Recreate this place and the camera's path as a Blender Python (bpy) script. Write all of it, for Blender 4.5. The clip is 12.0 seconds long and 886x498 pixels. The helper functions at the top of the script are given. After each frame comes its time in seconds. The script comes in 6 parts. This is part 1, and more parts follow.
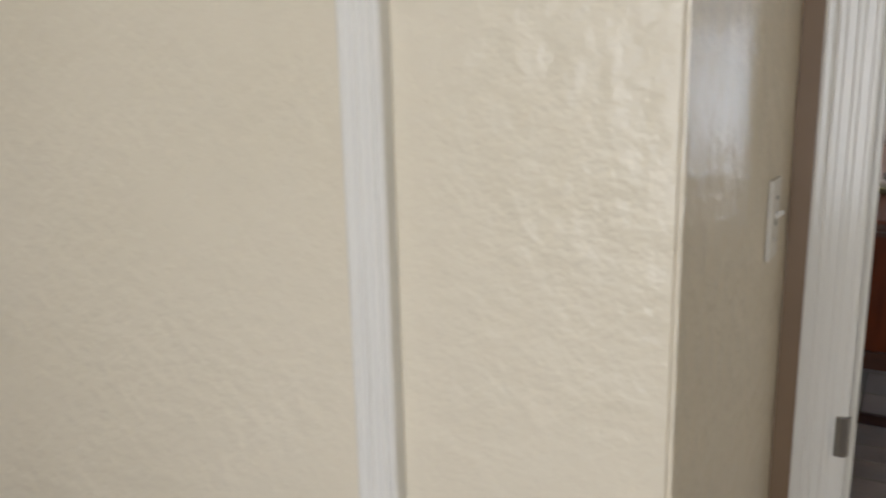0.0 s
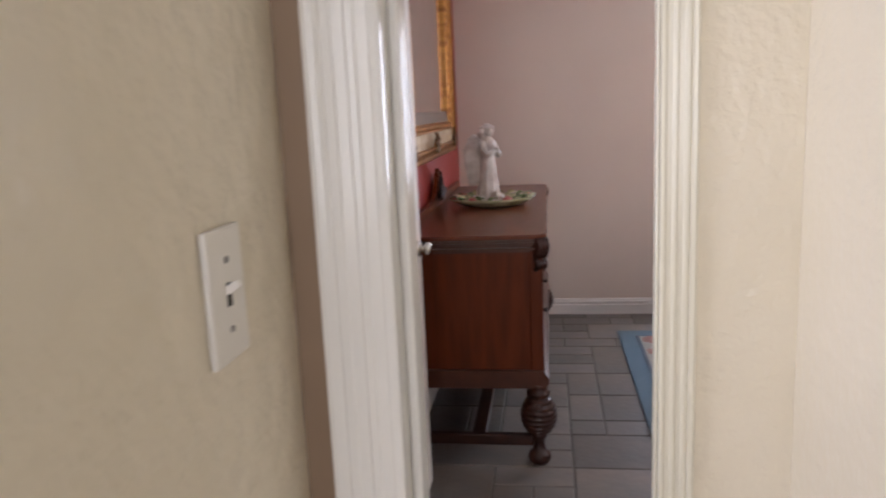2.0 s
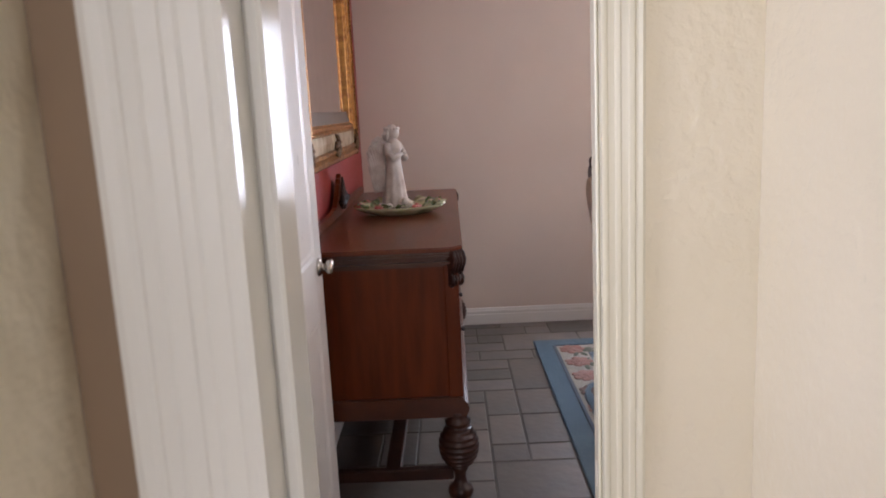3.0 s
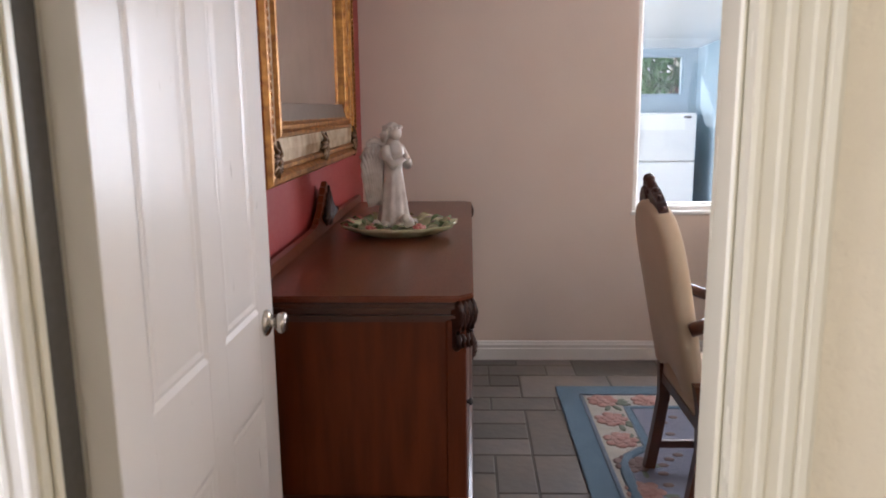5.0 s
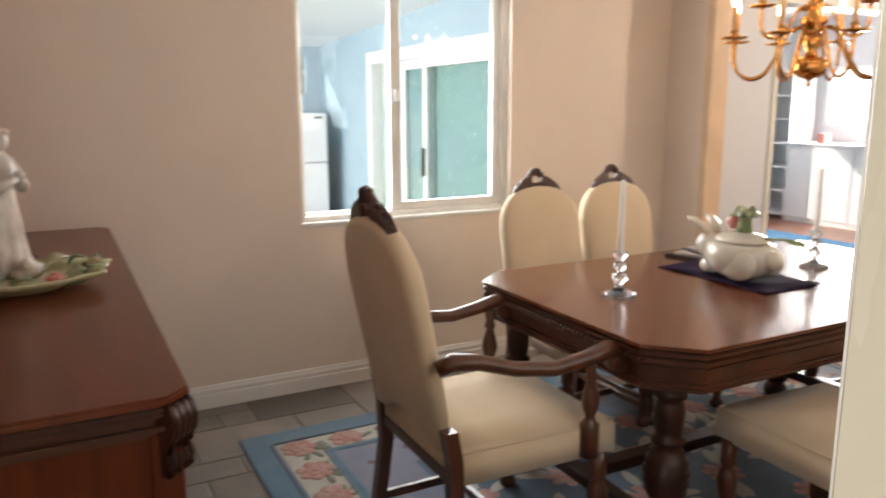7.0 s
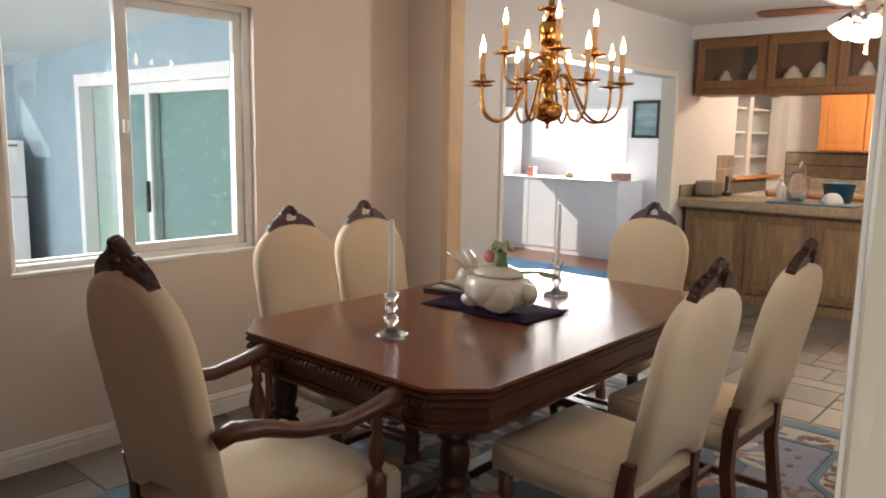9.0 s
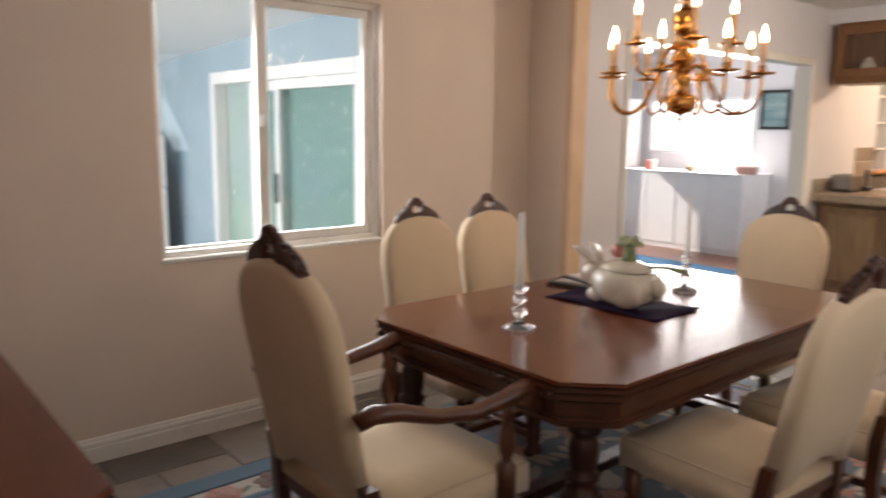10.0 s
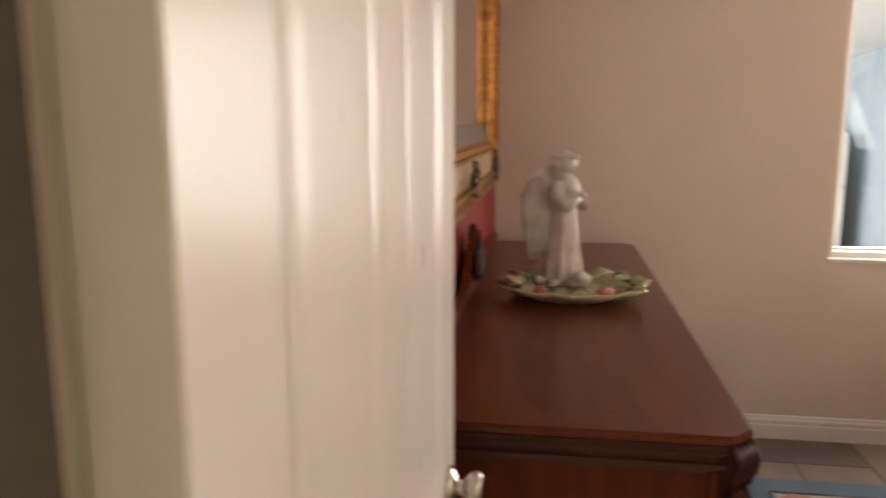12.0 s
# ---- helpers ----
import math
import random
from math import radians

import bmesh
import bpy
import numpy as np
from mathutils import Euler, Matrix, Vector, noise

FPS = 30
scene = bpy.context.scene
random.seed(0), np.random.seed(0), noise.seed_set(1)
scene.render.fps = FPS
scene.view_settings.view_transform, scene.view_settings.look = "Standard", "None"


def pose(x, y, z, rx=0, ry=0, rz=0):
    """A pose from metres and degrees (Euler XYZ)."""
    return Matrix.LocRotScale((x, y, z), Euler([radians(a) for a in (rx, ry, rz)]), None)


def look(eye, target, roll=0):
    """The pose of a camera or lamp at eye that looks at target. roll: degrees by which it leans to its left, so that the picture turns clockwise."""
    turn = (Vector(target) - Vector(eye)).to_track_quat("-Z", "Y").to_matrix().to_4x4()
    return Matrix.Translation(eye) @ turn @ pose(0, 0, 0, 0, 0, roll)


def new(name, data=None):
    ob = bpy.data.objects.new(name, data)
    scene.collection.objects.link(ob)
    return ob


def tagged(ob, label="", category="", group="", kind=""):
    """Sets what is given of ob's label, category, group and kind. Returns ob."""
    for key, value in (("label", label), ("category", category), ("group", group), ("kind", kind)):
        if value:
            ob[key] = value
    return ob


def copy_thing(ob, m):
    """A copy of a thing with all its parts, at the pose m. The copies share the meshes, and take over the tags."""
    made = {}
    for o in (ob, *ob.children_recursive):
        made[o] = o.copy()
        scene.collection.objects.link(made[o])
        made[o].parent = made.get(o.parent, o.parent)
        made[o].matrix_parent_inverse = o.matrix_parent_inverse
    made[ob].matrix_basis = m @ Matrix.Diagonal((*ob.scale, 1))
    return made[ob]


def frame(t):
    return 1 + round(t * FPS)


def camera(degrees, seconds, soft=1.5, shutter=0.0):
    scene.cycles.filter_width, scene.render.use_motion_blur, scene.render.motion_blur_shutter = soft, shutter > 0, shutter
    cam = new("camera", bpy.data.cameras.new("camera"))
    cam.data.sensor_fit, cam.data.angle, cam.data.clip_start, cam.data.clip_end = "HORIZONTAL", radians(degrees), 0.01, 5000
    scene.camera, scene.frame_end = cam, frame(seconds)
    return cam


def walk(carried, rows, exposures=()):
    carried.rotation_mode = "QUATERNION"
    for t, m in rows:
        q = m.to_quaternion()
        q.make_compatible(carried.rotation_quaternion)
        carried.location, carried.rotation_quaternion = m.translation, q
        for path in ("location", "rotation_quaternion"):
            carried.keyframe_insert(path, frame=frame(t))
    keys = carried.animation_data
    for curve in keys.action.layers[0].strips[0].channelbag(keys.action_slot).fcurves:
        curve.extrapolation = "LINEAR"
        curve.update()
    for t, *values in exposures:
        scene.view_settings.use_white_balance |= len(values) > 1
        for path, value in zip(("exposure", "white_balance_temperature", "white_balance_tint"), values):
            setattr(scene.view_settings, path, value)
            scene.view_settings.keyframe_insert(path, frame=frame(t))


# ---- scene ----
cam = camera(61.4, 12.0, soft=1.9, shutter=0.45)
PATH = [
    (0, (0.428, -2.411, 1.485), (-0.628, -0.762, 1.083), -1.3),
    (0.5, (0.462, -2.282, 1.436), (-0.437, -0.529, 1.094), -1.2),
    (1, (0.497, -2.157, 1.434), (-0.25, -0.336, 1.08), -1.4),
    (1.5, (0.522, -1.976, 1.444), (0.005, -0.077, 1.089), -2.1),
    (2, (0.531, -1.857, 1.448), (0.248, 0.089, 1.083), -2.6),
    (2.5, (0.497, -1.689, 1.451), (0.405, 0.273, 1.073), -3.5),
    (3, (0.491, -1.539, 1.432), (0.461, 0.426, 1.063), -2.8),
    (5, (0.511, -0.803, 1.422), (0.439, 1.161, 1.05), -0.6),
    (5.5, (0.507, -0.623, 1.413), (0.567, 1.341, 1.038), 0.1),
    (6, (0.438, -0.476, 1.411), (0.723, 1.468, 1.037), -0.4),
    (6.5, (0.366, -0.321, 1.413), (0.977, 1.546, 1.037), -0.9),
    (7, (0.355, -0.2, 1.415), (1.259, 1.543, 1.037), -0.2),
    (7.5, (0.352, -0.104, 1.411), (1.546, 1.466, 1.083), 0.3),
    (9.5, (0.282, 0.007, 1.447), (1.772, 1.307, 1.145), 1.1),
    (10, (0.246, 0.027, 1.442), (1.523, 1.532, 1.122), 0.7),
    (10.5, (0.227, 0.012, 1.439), (1.178, 1.74, 1.108), 0.4),
    (11, (0.216, -0.052, 1.444), (0.773, 1.839, 1.108), 0.5),
    (11.5, (0.212, -0.083, 1.437), (0.359, 1.883, 1.102), 0.3),
    (12, (0.191, -0.166, 1.453), (-0.1, 1.784, 1.116), -0.1),
]
walk(cam, [(t, look(eye, target, roll)) for t, eye, target, roll in PATH],
     [(0.0, -0.35, 5800, 13), (1.0, -0.15, 5780, 14), (2.0, 0.1, 5850, 20), (3.0, 0.06, 5900, 20), (5.0, 0.04, 6050, 18),
      (6.0, 0.08, 6850, 16), (6.5, 0.33, 6800, 11), (7.5, -0.2, 6600, 10), (9.5, -0.52, 6650, 11), (10.0, -0.43, 6750, 14), (10.5, -0.17, 7150, 18), (12.0, -0.02, 7700, 20)])

# ---- world, sun, lights ----
world = bpy.data.worlds.new("sky")
scene.world = world
world.use_nodes = True
wn = world.node_tree
sky = wn.nodes.new("ShaderNodeTexSky")
sky.sky_type, sky.sun_disc = "NISHITA", False
sky.sun_elevation, sky.sun_rotation = radians(29), radians(-46)
wn.links.new(sky.outputs[0], wn.nodes["Background"].inputs[0])
wn.nodes["Background"].inputs[1].default_value = 0.12


def lamp(name, kind, energy, m, color=(1, 1, 1), size=1.0, size_y=None, spread=180):
    d = bpy.data.lights.new(name, kind)
    d.energy, d.color = energy, color
    if kind == "AREA":
        d.shape = "RECTANGLE"
        d.size, d.size_y, d.spread = size, size_y or size, radians(spread)
    elif kind == "SUN":
        d.angle = radians(0.5)
    else:
        d.shadow_soft_size = size
    ob = new(name, d)
    ob.matrix_world = m
    return ob


lamp("sun", "SUN", 4.0, look((0, 0, 0), (0.63, -0.60, -0.49)), (1.0, 0.94, 0.85))
lamp("sky_light_hall_window", "AREA", 54, look((0.3, -4.42, 1.5), (0.4, 0, 1.3)), (1.0, 0.96, 0.9), 1.7, 1.3)
lamp("sky_light_sunroom", "AREA", 255, look((-0.95, 6.0, 1.3), (3, 5.8, 1.1)), (0.9, 0.97, 1.0), 3.6, 1.45)
lamp("sky_light_dining_window", "AREA", 40, look((1.98, 3.415, 1.45), (1.9, 0, 1.0)), (0.92, 0.97, 1.0), 1.1, 1.1)
# Fill added for the vestibule's right wall; the window is assumed and unseen.
lamp("fill_light_vestibule_left", "AREA", 18, look((-0.655, -0.45, 1.35), (1.1, -0.3, 1.25)), (0.97, 0.97, 1.0), 0.8, 1.2)
# Fill added to brighten the dining walls; no patio door is known here.
lamp("fill_light_near_wall", "AREA", 8.5, look((2.1, 0.02, 1.62), (2.5, 3, 1.0)), (0.97, 0.98, 1.0), 1.5, 0.9)
lamp("sky_light_far_window", "AREA", 165, look((8.86, 5.3, 1.45), (6, 4.0, 0.9)), (1.0, 0.98, 0.95), 1.4, 0.6)


# ---- materials ----
def mat(name, a, b=None, rough=0.5, metal=0.0, scale=6.0, fine=80.0, bump=0.1, depth=0.002, coat=0.0,
        stretch=(1, 1, 1), spec=0.5, sheen=0.0, trans=0.0, ior=1.45, detail=4.0, contrast=(0.3, 0.7), vary=0.0):
    """Two colours mixed by noise at a coarse scale, fine noise for roughness and relief."""
    m = bpy.data.materials.new(name)
    m.use_nodes = True
    n, l = m.node_tree.nodes, m.node_tree.links
    p = n["Principled BSDF"]
    co = n.new("ShaderNodeTexCoord")
    mp = n.new("ShaderNodeMapping")
    mp.inputs["Scale"].default_value = stretch
    l.new(co.outputs["Object"], mp.inputs[0])
    big = n.new("ShaderNodeTexNoise")
    big.inputs["Scale"].default_value, big.inputs["Detail"].default_value = scale, detail
    l.new(mp.outputs[0], big.inputs[0])
    ramp = n.new("ShaderNodeValToRGB")
    ramp.color_ramp.elements[0].position, ramp.color_ramp.elements[1].position = contrast
    ramp.color_ramp.elements[0].color = (*a, 1)
    ramp.color_ramp.elements[1].color = (*(b or tuple(c * 0.86 for c in a)), 1)
    l.new(big.outputs[0], ramp.inputs[0])
    out = ramp.outputs[0]
    if vary:
        info = n.new("ShaderNodeObjectInfo")
        hsv = n.new("ShaderNodeHueSaturation")
        mr = n.new("ShaderNodeMapRange")
        mr.inputs[3].default_value, mr.inputs[4].default_value = 1 - vary, 1 + vary
        l.new(info.outputs["Random"], mr.inputs[0])
        l.new(mr.outputs[0], hsv.inputs["Value"])
        l.new(out, hsv.inputs["Color"])
        out = hsv.outputs[0]
    l.new(out, p.inputs["Base Color"])
    small = n.new("ShaderNodeTexNoise")
    small.inputs["Scale"].default_value, small.inputs["Detail"].default_value = fine, 3
    l.new(mp.outputs[0], small.inputs[0])
    rr = n.new("ShaderNodeMapRange")
    rr.inputs[3].default_value, rr.inputs[4].default_value = max(0.02, rough * 0.8), min(1, rough * 1.2)
    l.new(small.outputs[0], rr.inputs[0])
    l.new(rr.outputs[0], p.inputs["Roughness"])
    if bump:
        bp = n.new("ShaderNodeBump")
        bp.inputs["Strength"].default_value, bp.inputs["Distance"].default_value = bump, depth
        l.new(small.outputs[0], bp.inputs["Height"])
        l.new(bp.outputs[0], p.inputs["Normal"])
    p.inputs["Metallic"].default_value = metal
    p.inputs["Coat Weight"].default_value = coat
    p.inputs["Coat Roughness"].default_value = 0.12
    p.inputs["Specular IOR Level"].default_value = spec
    p.inputs["Sheen Weight"].default_value = sheen
    p.inputs["Transmission Weight"].default_value = trans
    p.inputs["IOR"].default_value = ior
    return m


def glow(name, color, strength):
    m = bpy.data.materials.new(name)
    m.use_nodes = True
    p = m.node_tree.nodes["Principled BSDF"]
    p.inputs["Base Color"].default_value = (*color, 1)
    p.inputs["Emission Color"].default_value = (*color, 1)
    p.inputs["Emission Strength"].default_value = strength
    return m


def glass(name, tint=(1, 1, 1), rough=0.0):
    m = bpy.data.materials.new(name)
    m.use_nodes = True
    n, l = m.node_tree.nodes, m.node_tree.links
    n.remove(n["Principled BSDF"])
    t, g, mx = n.new("ShaderNodeBsdfTransparent"), n.new("ShaderNodeBsdfGlossy"), n.new("ShaderNodeMixShader")
    f = n.new("ShaderNodeLayerWeight")
    pw = n.new("ShaderNodeMath")
    pw.operation = "POWER"
    pw.inputs[1].default_value = 4.0
    ad = n.new("ShaderNodeMath")
    ad.operation = "MULTIPLY_ADD"
    ad.inputs[1].default_value, ad.inputs[2].default_value = 0.5, 0.03
    l.new(f.outputs["Facing"], pw.inputs[0])
    l.new(pw.outputs[0], ad.inputs[0])
    t.inputs[0].default_value = (*tint, 1)
    g.inputs["Roughness"].default_value = rough
    l.new(ad.outputs[0], mx.inputs[0])
    l.new(t.outputs[0], mx.inputs[1])
    l.new(g.outputs[0], mx.inputs[2])
    l.new(mx.outputs[0], n["Material Output"].inputs[0])
    return m


M = {
    "cream": mat("cream_wall_paint", (0.76, 0.69, 0.545), (0.73, 0.66, 0.51), 0.33, scale=2.5, fine=28, bump=0.7, depth=0.009),
    "dining": mat("beige_wall_paint", (0.73, 0.62, 0.53), (0.69, 0.58, 0.50), 0.5, scale=2, fine=70, bump=0.25, depth=0.002),
    "bluewhite": mat("cool_white_wall_paint", (0.66, 0.66, 0.68), (0.62, 0.62, 0.65), 0.5, scale=2, fine=70, bump=0.2),
    "red": mat("red_wall_paint", (0.36, 0.045, 0.04), (0.32, 0.037, 0.035), 0.5, scale=3, fine=70, bump=0.25),
    # Shade on the narrow wall strip by the casing, put into the colour.
    "tan": mat("brown_edge_shade", (0.27, 0.185, 0.115), None, 0.5),
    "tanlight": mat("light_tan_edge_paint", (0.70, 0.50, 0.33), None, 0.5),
    "skyglow": glow("bright_overexposed_outdoors", (0.95, 0.98, 1.0), 1.9),
    "ceiling": mat("ceiling_paint", (0.74, 0.73, 0.71), (0.70, 0.69, 0.67), 0.8, scale=3, fine=120, bump=0.3),
    "trim": mat("gloss_white_trim", (0.78, 0.76, 0.70), (0.75, 0.73, 0.67), 0.17, scale=5, fine=30, bump=0.06, depth=0.002, stretch=(1, 1, 0.15)),
    # White trim tinted cream: light bounced off the yellowish wall, put into colour.
    "trim_bounce": mat("gloss_trim_warm_bounce", (0.68, 0.64, 0.51), (0.65, 0.61, 0.48), 0.26, scale=5, fine=30, bump=0.06, depth=0.002, stretch=(1, 1, 0.15)),
    "door": mat("gloss_white_door_paint", (0.78, 0.75, 0.71), (0.75, 0.72, 0.68), 0.3, scale=4, fine=40, bump=0.1, stretch=(1, 1, 0.2)),
    "vinyl": mat("white_vinyl", (0.78, 0.76, 0.72), None, 0.35, bump=0.02),
    "nickel": mat("satin_nickel", (0.62, 0.58, 0.52), None, 0.22, 1.0, bump=0.03),
    "steel": mat("dull_steel", (0.35, 0.34, 0.33), None, 0.4, 1.0, bump=0.05),
    "plastic": mat("ivory_plastic", (0.78, 0.75, 0.68), (0.76, 0.73, 0.66), 0.3, bump=0.02),
    # Dark tone of the unlit door gap, as a colour.
    "gap_shade": mat("dark_olive_gap_shade", (0.055, 0.048, 0.033), None, 0.7, bump=0.05),
    "dark": mat("dark_gap", (0.02, 0.018, 0.015), None, 0.8, bump=0),
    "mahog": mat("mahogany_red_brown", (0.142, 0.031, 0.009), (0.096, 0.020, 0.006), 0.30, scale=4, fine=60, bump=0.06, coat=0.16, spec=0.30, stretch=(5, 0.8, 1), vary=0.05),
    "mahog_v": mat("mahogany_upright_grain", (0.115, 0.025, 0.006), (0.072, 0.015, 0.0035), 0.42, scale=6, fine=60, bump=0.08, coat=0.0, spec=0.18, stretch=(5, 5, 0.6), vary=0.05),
    "table": mat("polished_table_wood", (0.145, 0.036, 0.012), (0.095, 0.022, 0.008), 0.22, scale=4, fine=70, bump=0.05, coat=0.5, stretch=(0.7, 6, 1)),
    "tabdark": mat("dark_carved_wood", (0.042, 0.012, 0.006), (0.018, 0.005, 0.003), 0.38, scale=12, fine=90, bump=0.3, coat=0.12, spec=0.35),
    "tabedge": mat("brown_moulded_wood", (0.082, 0.023, 0.009), (0.040, 0.011, 0.005), 0.3, scale=10, fine=80, bump=0.15, coat=0.2, spec=0.4, vary=0.05),
    "chairwood": mat("walnut_chair_wood", (0.115, 0.036, 0.014), (0.058, 0.017, 0.008), 0.34, scale=9, fine=70, bump=0.1, coat=0.3, stretch=(2, 2, 0.7)),
    "crest": mat("dark_carved_crest", (0.070, 0.020, 0.011), (0.028, 0.009, 0.006), 0.42, scale=20, fine=80, bump=0.4, coat=0.2),
    "linen": mat("cream_upholstery", (0.70, 0.555, 0.385), (0.65, 0.51, 0.35), 0.9, scale=4, fine=420, bump=0.5, depth=0.001, sheen=0.25, spec=0.2),
    "gold": mat("antique_gilt", (0.55, 0.27, 0.07), (0.20, 0.08, 0.025), 0.36, 0.75, scale=30, fine=60, bump=0.35, depth=0.003),
    "bronze": mat("worn_bronze_gilt", (0.20, 0.115, 0.05), (0.09, 0.045, 0.02), 0.42, 0.6, scale=30, fine=80, bump=0.4, depth=0.003),
    "giltpale": mat("worn_pale_gilt", (0.60, 0.50, 0.34), (0.32, 0.2, 0.1), 0.5, 0.3, scale=14, fine=60, bump=0.35, depth=0.003),
    # Unlit tone of the mirror's lower lip, put into the colour.
    "greybead": mat("grey_brown_unlit_lip", (0.20, 0.15, 0.115), None, 0.5, 0.2, scale=12),
    "statue": mat("glazed_white_ceramic", (0.74, 0.69, 0.63), (0.50, 0.43, 0.38), 0.3, scale=22, fine=90, bump=0.2, coat=0.4),
    "leafg": mat("green_glaze", (0.09, 0.15, 0.05), (0.35, 0.38, 0.22), 0.25, scale=22, bump=0.2, coat=0.4),
    "dish": mat("cream_green_glaze", (0.56, 0.53, 0.33), (0.30, 0.33, 0.15), 0.25, scale=12, bump=0.15, coat=0.5, contrast=(0.45, 0.75)),
    "rosered": mat("rose_red_glaze", (0.48, 0.08, 0.07), (0.62, 0.28, 0.24), 0.3, scale=30, coat=0.4),
    "brass": mat("polished_brass", (0.60, 0.30, 0.09), (0.45, 0.21, 0.06), 0.16, 1.0, scale=8, bump=0.02),
    "candle": mat("cream_candle_sleeve", (0.72, 0.45, 0.25), None, 0.5, bump=0.03),
    "wax": mat("white_wax", (0.80, 0.78, 0.74), None, 0.4, bump=0.02),
    "crystal": mat("crystal", (0.95, 0.95, 0.95), (0.9, 0.92, 0.94), 0.03, trans=0.9, ior=1.5, bump=0),
    "ceramic": mat("off_white_glazed_pot", (0.62, 0.56, 0.47), (0.55, 0.48, 0.38), 0.16, scale=9, fine=30, bump=0.04, coat=0.6),
    "purple": mat("dark_purple_cloth", (0.022, 0.012, 0.035), (0.012, 0.008, 0.02), 0.95, fine=500, bump=0.4, depth=0.001, spec=0.1),
    "paper": mat("magazine_paper", (0.55, 0.50, 0.45), (0.35, 0.28, 0.24), 0.35, scale=18),
    "black": mat("black_plastic", (0.02, 0.02, 0.022), None, 0.4, bump=0.03),
    "rugblue": mat("blue_wool_pile", (0.10, 0.17, 0.23), (0.075, 0.135, 0.19), 1.0, scale=7, fine=320, bump=0.8, depth=0.003, sheen=0.3, spec=0.1),
    "rugdark": mat("slate_blue_wool_pile", (0.055, 0.085, 0.13), (0.08, 0.12, 0.17), 1.0, scale=9, fine=320, bump=0.8, depth=0.003, sheen=0.3, spec=0.1),
    "ruglilac": mat("lilac_grey_wool_pile", (0.20, 0.20, 0.25), (0.16, 0.17, 0.23), 1.0, scale=9, fine=320, bump=0.8, depth=0.003, sheen=0.3, spec=0.1),
    "rugcream": mat("cream_wool_pile", (0.43, 0.39, 0.33), (0.35, 0.32, 0.28), 1.0, scale=9, fine=320, bump=0.8, depth=0.003, sheen=0.3, spec=0.1),
    "rugpink": mat("pink_wool_pile", (0.37, 0.19, 0.165), (0.44, 0.29, 0.25), 1.0, scale=30, fine=320, bump=0.8, depth=0.003, spec=0.1),
    "rugmauve": mat("mauve_brown_wool_pile", (0.17, 0.115, 0.11), (0.24, 0.18, 0.16), 1.0, scale=30, fine=320, bump=0.8, depth=0.003, spec=0.1),
    "ruggreen": mat("grey_green_wool_pile", (0.15, 0.17, 0.13), (0.2, 0.22, 0.18), 1.0, scale=30, fine=320, bump=0.8, depth=0.003, spec=0.1),
    "slate": mat("grey_slate_tile", (0.122, 0.116, 0.112), (0.218, 0.176, 0.140), 0.42, scale=3.4, fine=28, bump=0.4, depth=0.004, vary=0.30, detail=7),
    "grout": mat("dark_grout", (0.10, 0.09, 0.08), (0.14, 0.13, 0.11), 0.9, scale=20),
    "carpet": mat("blue_carpet", (0.10, 0.22, 0.36), (0.08, 0.18, 0.3), 1.0, fine=300, bump=0.6, spec=0.1),
    "redwood": mat("reddish_wood_floor", (0.30, 0.13, 0.08), (0.24, 0.10, 0.06), 0.3, scale=6, stretch=(6, 0.6, 1)),
    "hallfloor": mat("tan_hall_floor", (0.28, 0.22, 0.16), None, 0.6),
    "oak": mat("oak_cabinet", (0.22, 0.105, 0.042), (0.15, 0.065, 0.024), 0.4, scale=7, fine=80, bump=0.15, stretch=(4, 4, 0.5)),
    "greyoak": mat("weathered_oak_cabinet", (0.33, 0.215, 0.115), (0.20, 0.125, 0.065), 0.5, scale=8, fine=80, bump=0.2, stretch=(4, 4, 0.5)),
    "oakframe": mat("brown_oak_door_frame", (0.25, 0.155, 0.078), (0.155, 0.09, 0.045), 0.5, scale=8, fine=80, bump=0.2, stretch=(4, 4, 0.5)),
    "orangeoak": mat("honey_oak_cabinet", (0.52, 0.22, 0.07), (0.44, 0.17, 0.05), 0.4, scale=6, bump=0.1, stretch=(4, 4, 0.5)),
    "stone": mat("tan_stone_counter", (0.40, 0.31, 0.22), (0.28, 0.21, 0.15), 0.25, scale=28, fine=60, bump=0.05),
    "splash": mat("stone_backsplash_tile", (0.32, 0.26, 0.20), (0.22, 0.18, 0.14), 0.4, scale=14, vary=0.2),
    "white": mat("white_enamel", (0.80, 0.80, 0.80), (0.77, 0.77, 0.78), 0.3, bump=0.03),
    "bluewall": mat("blue_stucco", (0.33, 0.43, 0.49), (0.29, 0.39, 0.46), 0.8, scale=3, fine=60, bump=0.3),
    # Teal and green reflections of the sliding door, put into the colour.
    "teal": mat("teal_glass_reflection", (0.36, 0.44, 0.46), (0.31, 0.45, 0.38), 0.35, scale=1.2, bump=0),
    "leaf": mat("garden_leaf", (0.07, 0.22, 0.05), (0.14, 0.34, 0.08), 0.5, scale=14, vary=0.3),
    "grass": mat("garden_grass", (0.08, 0.17, 0.04), (0.12, 0.22, 0.06), 0.9, scale=3),
    "bluebin": mat("blue_plastic", (0.02, 0.16, 0.32), None, 0.35, bump=0.02),
    "mirror": mat("mirror_silver", (0.86, 0.86, 0.85), None, 0.02, 1.0, bump=0),
    "pane": glass("window_glass"),
    "bulb": glow("lit_bulb", (1.0, 0.62, 0.25), 60),
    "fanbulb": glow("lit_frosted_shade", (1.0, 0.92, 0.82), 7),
    "picture": mat("landscape_print", (0.10, 0.20, 0.22), (0.28, 0.36, 0.36), 0.3, scale=3, stretch=(1, 1, 4)),
}
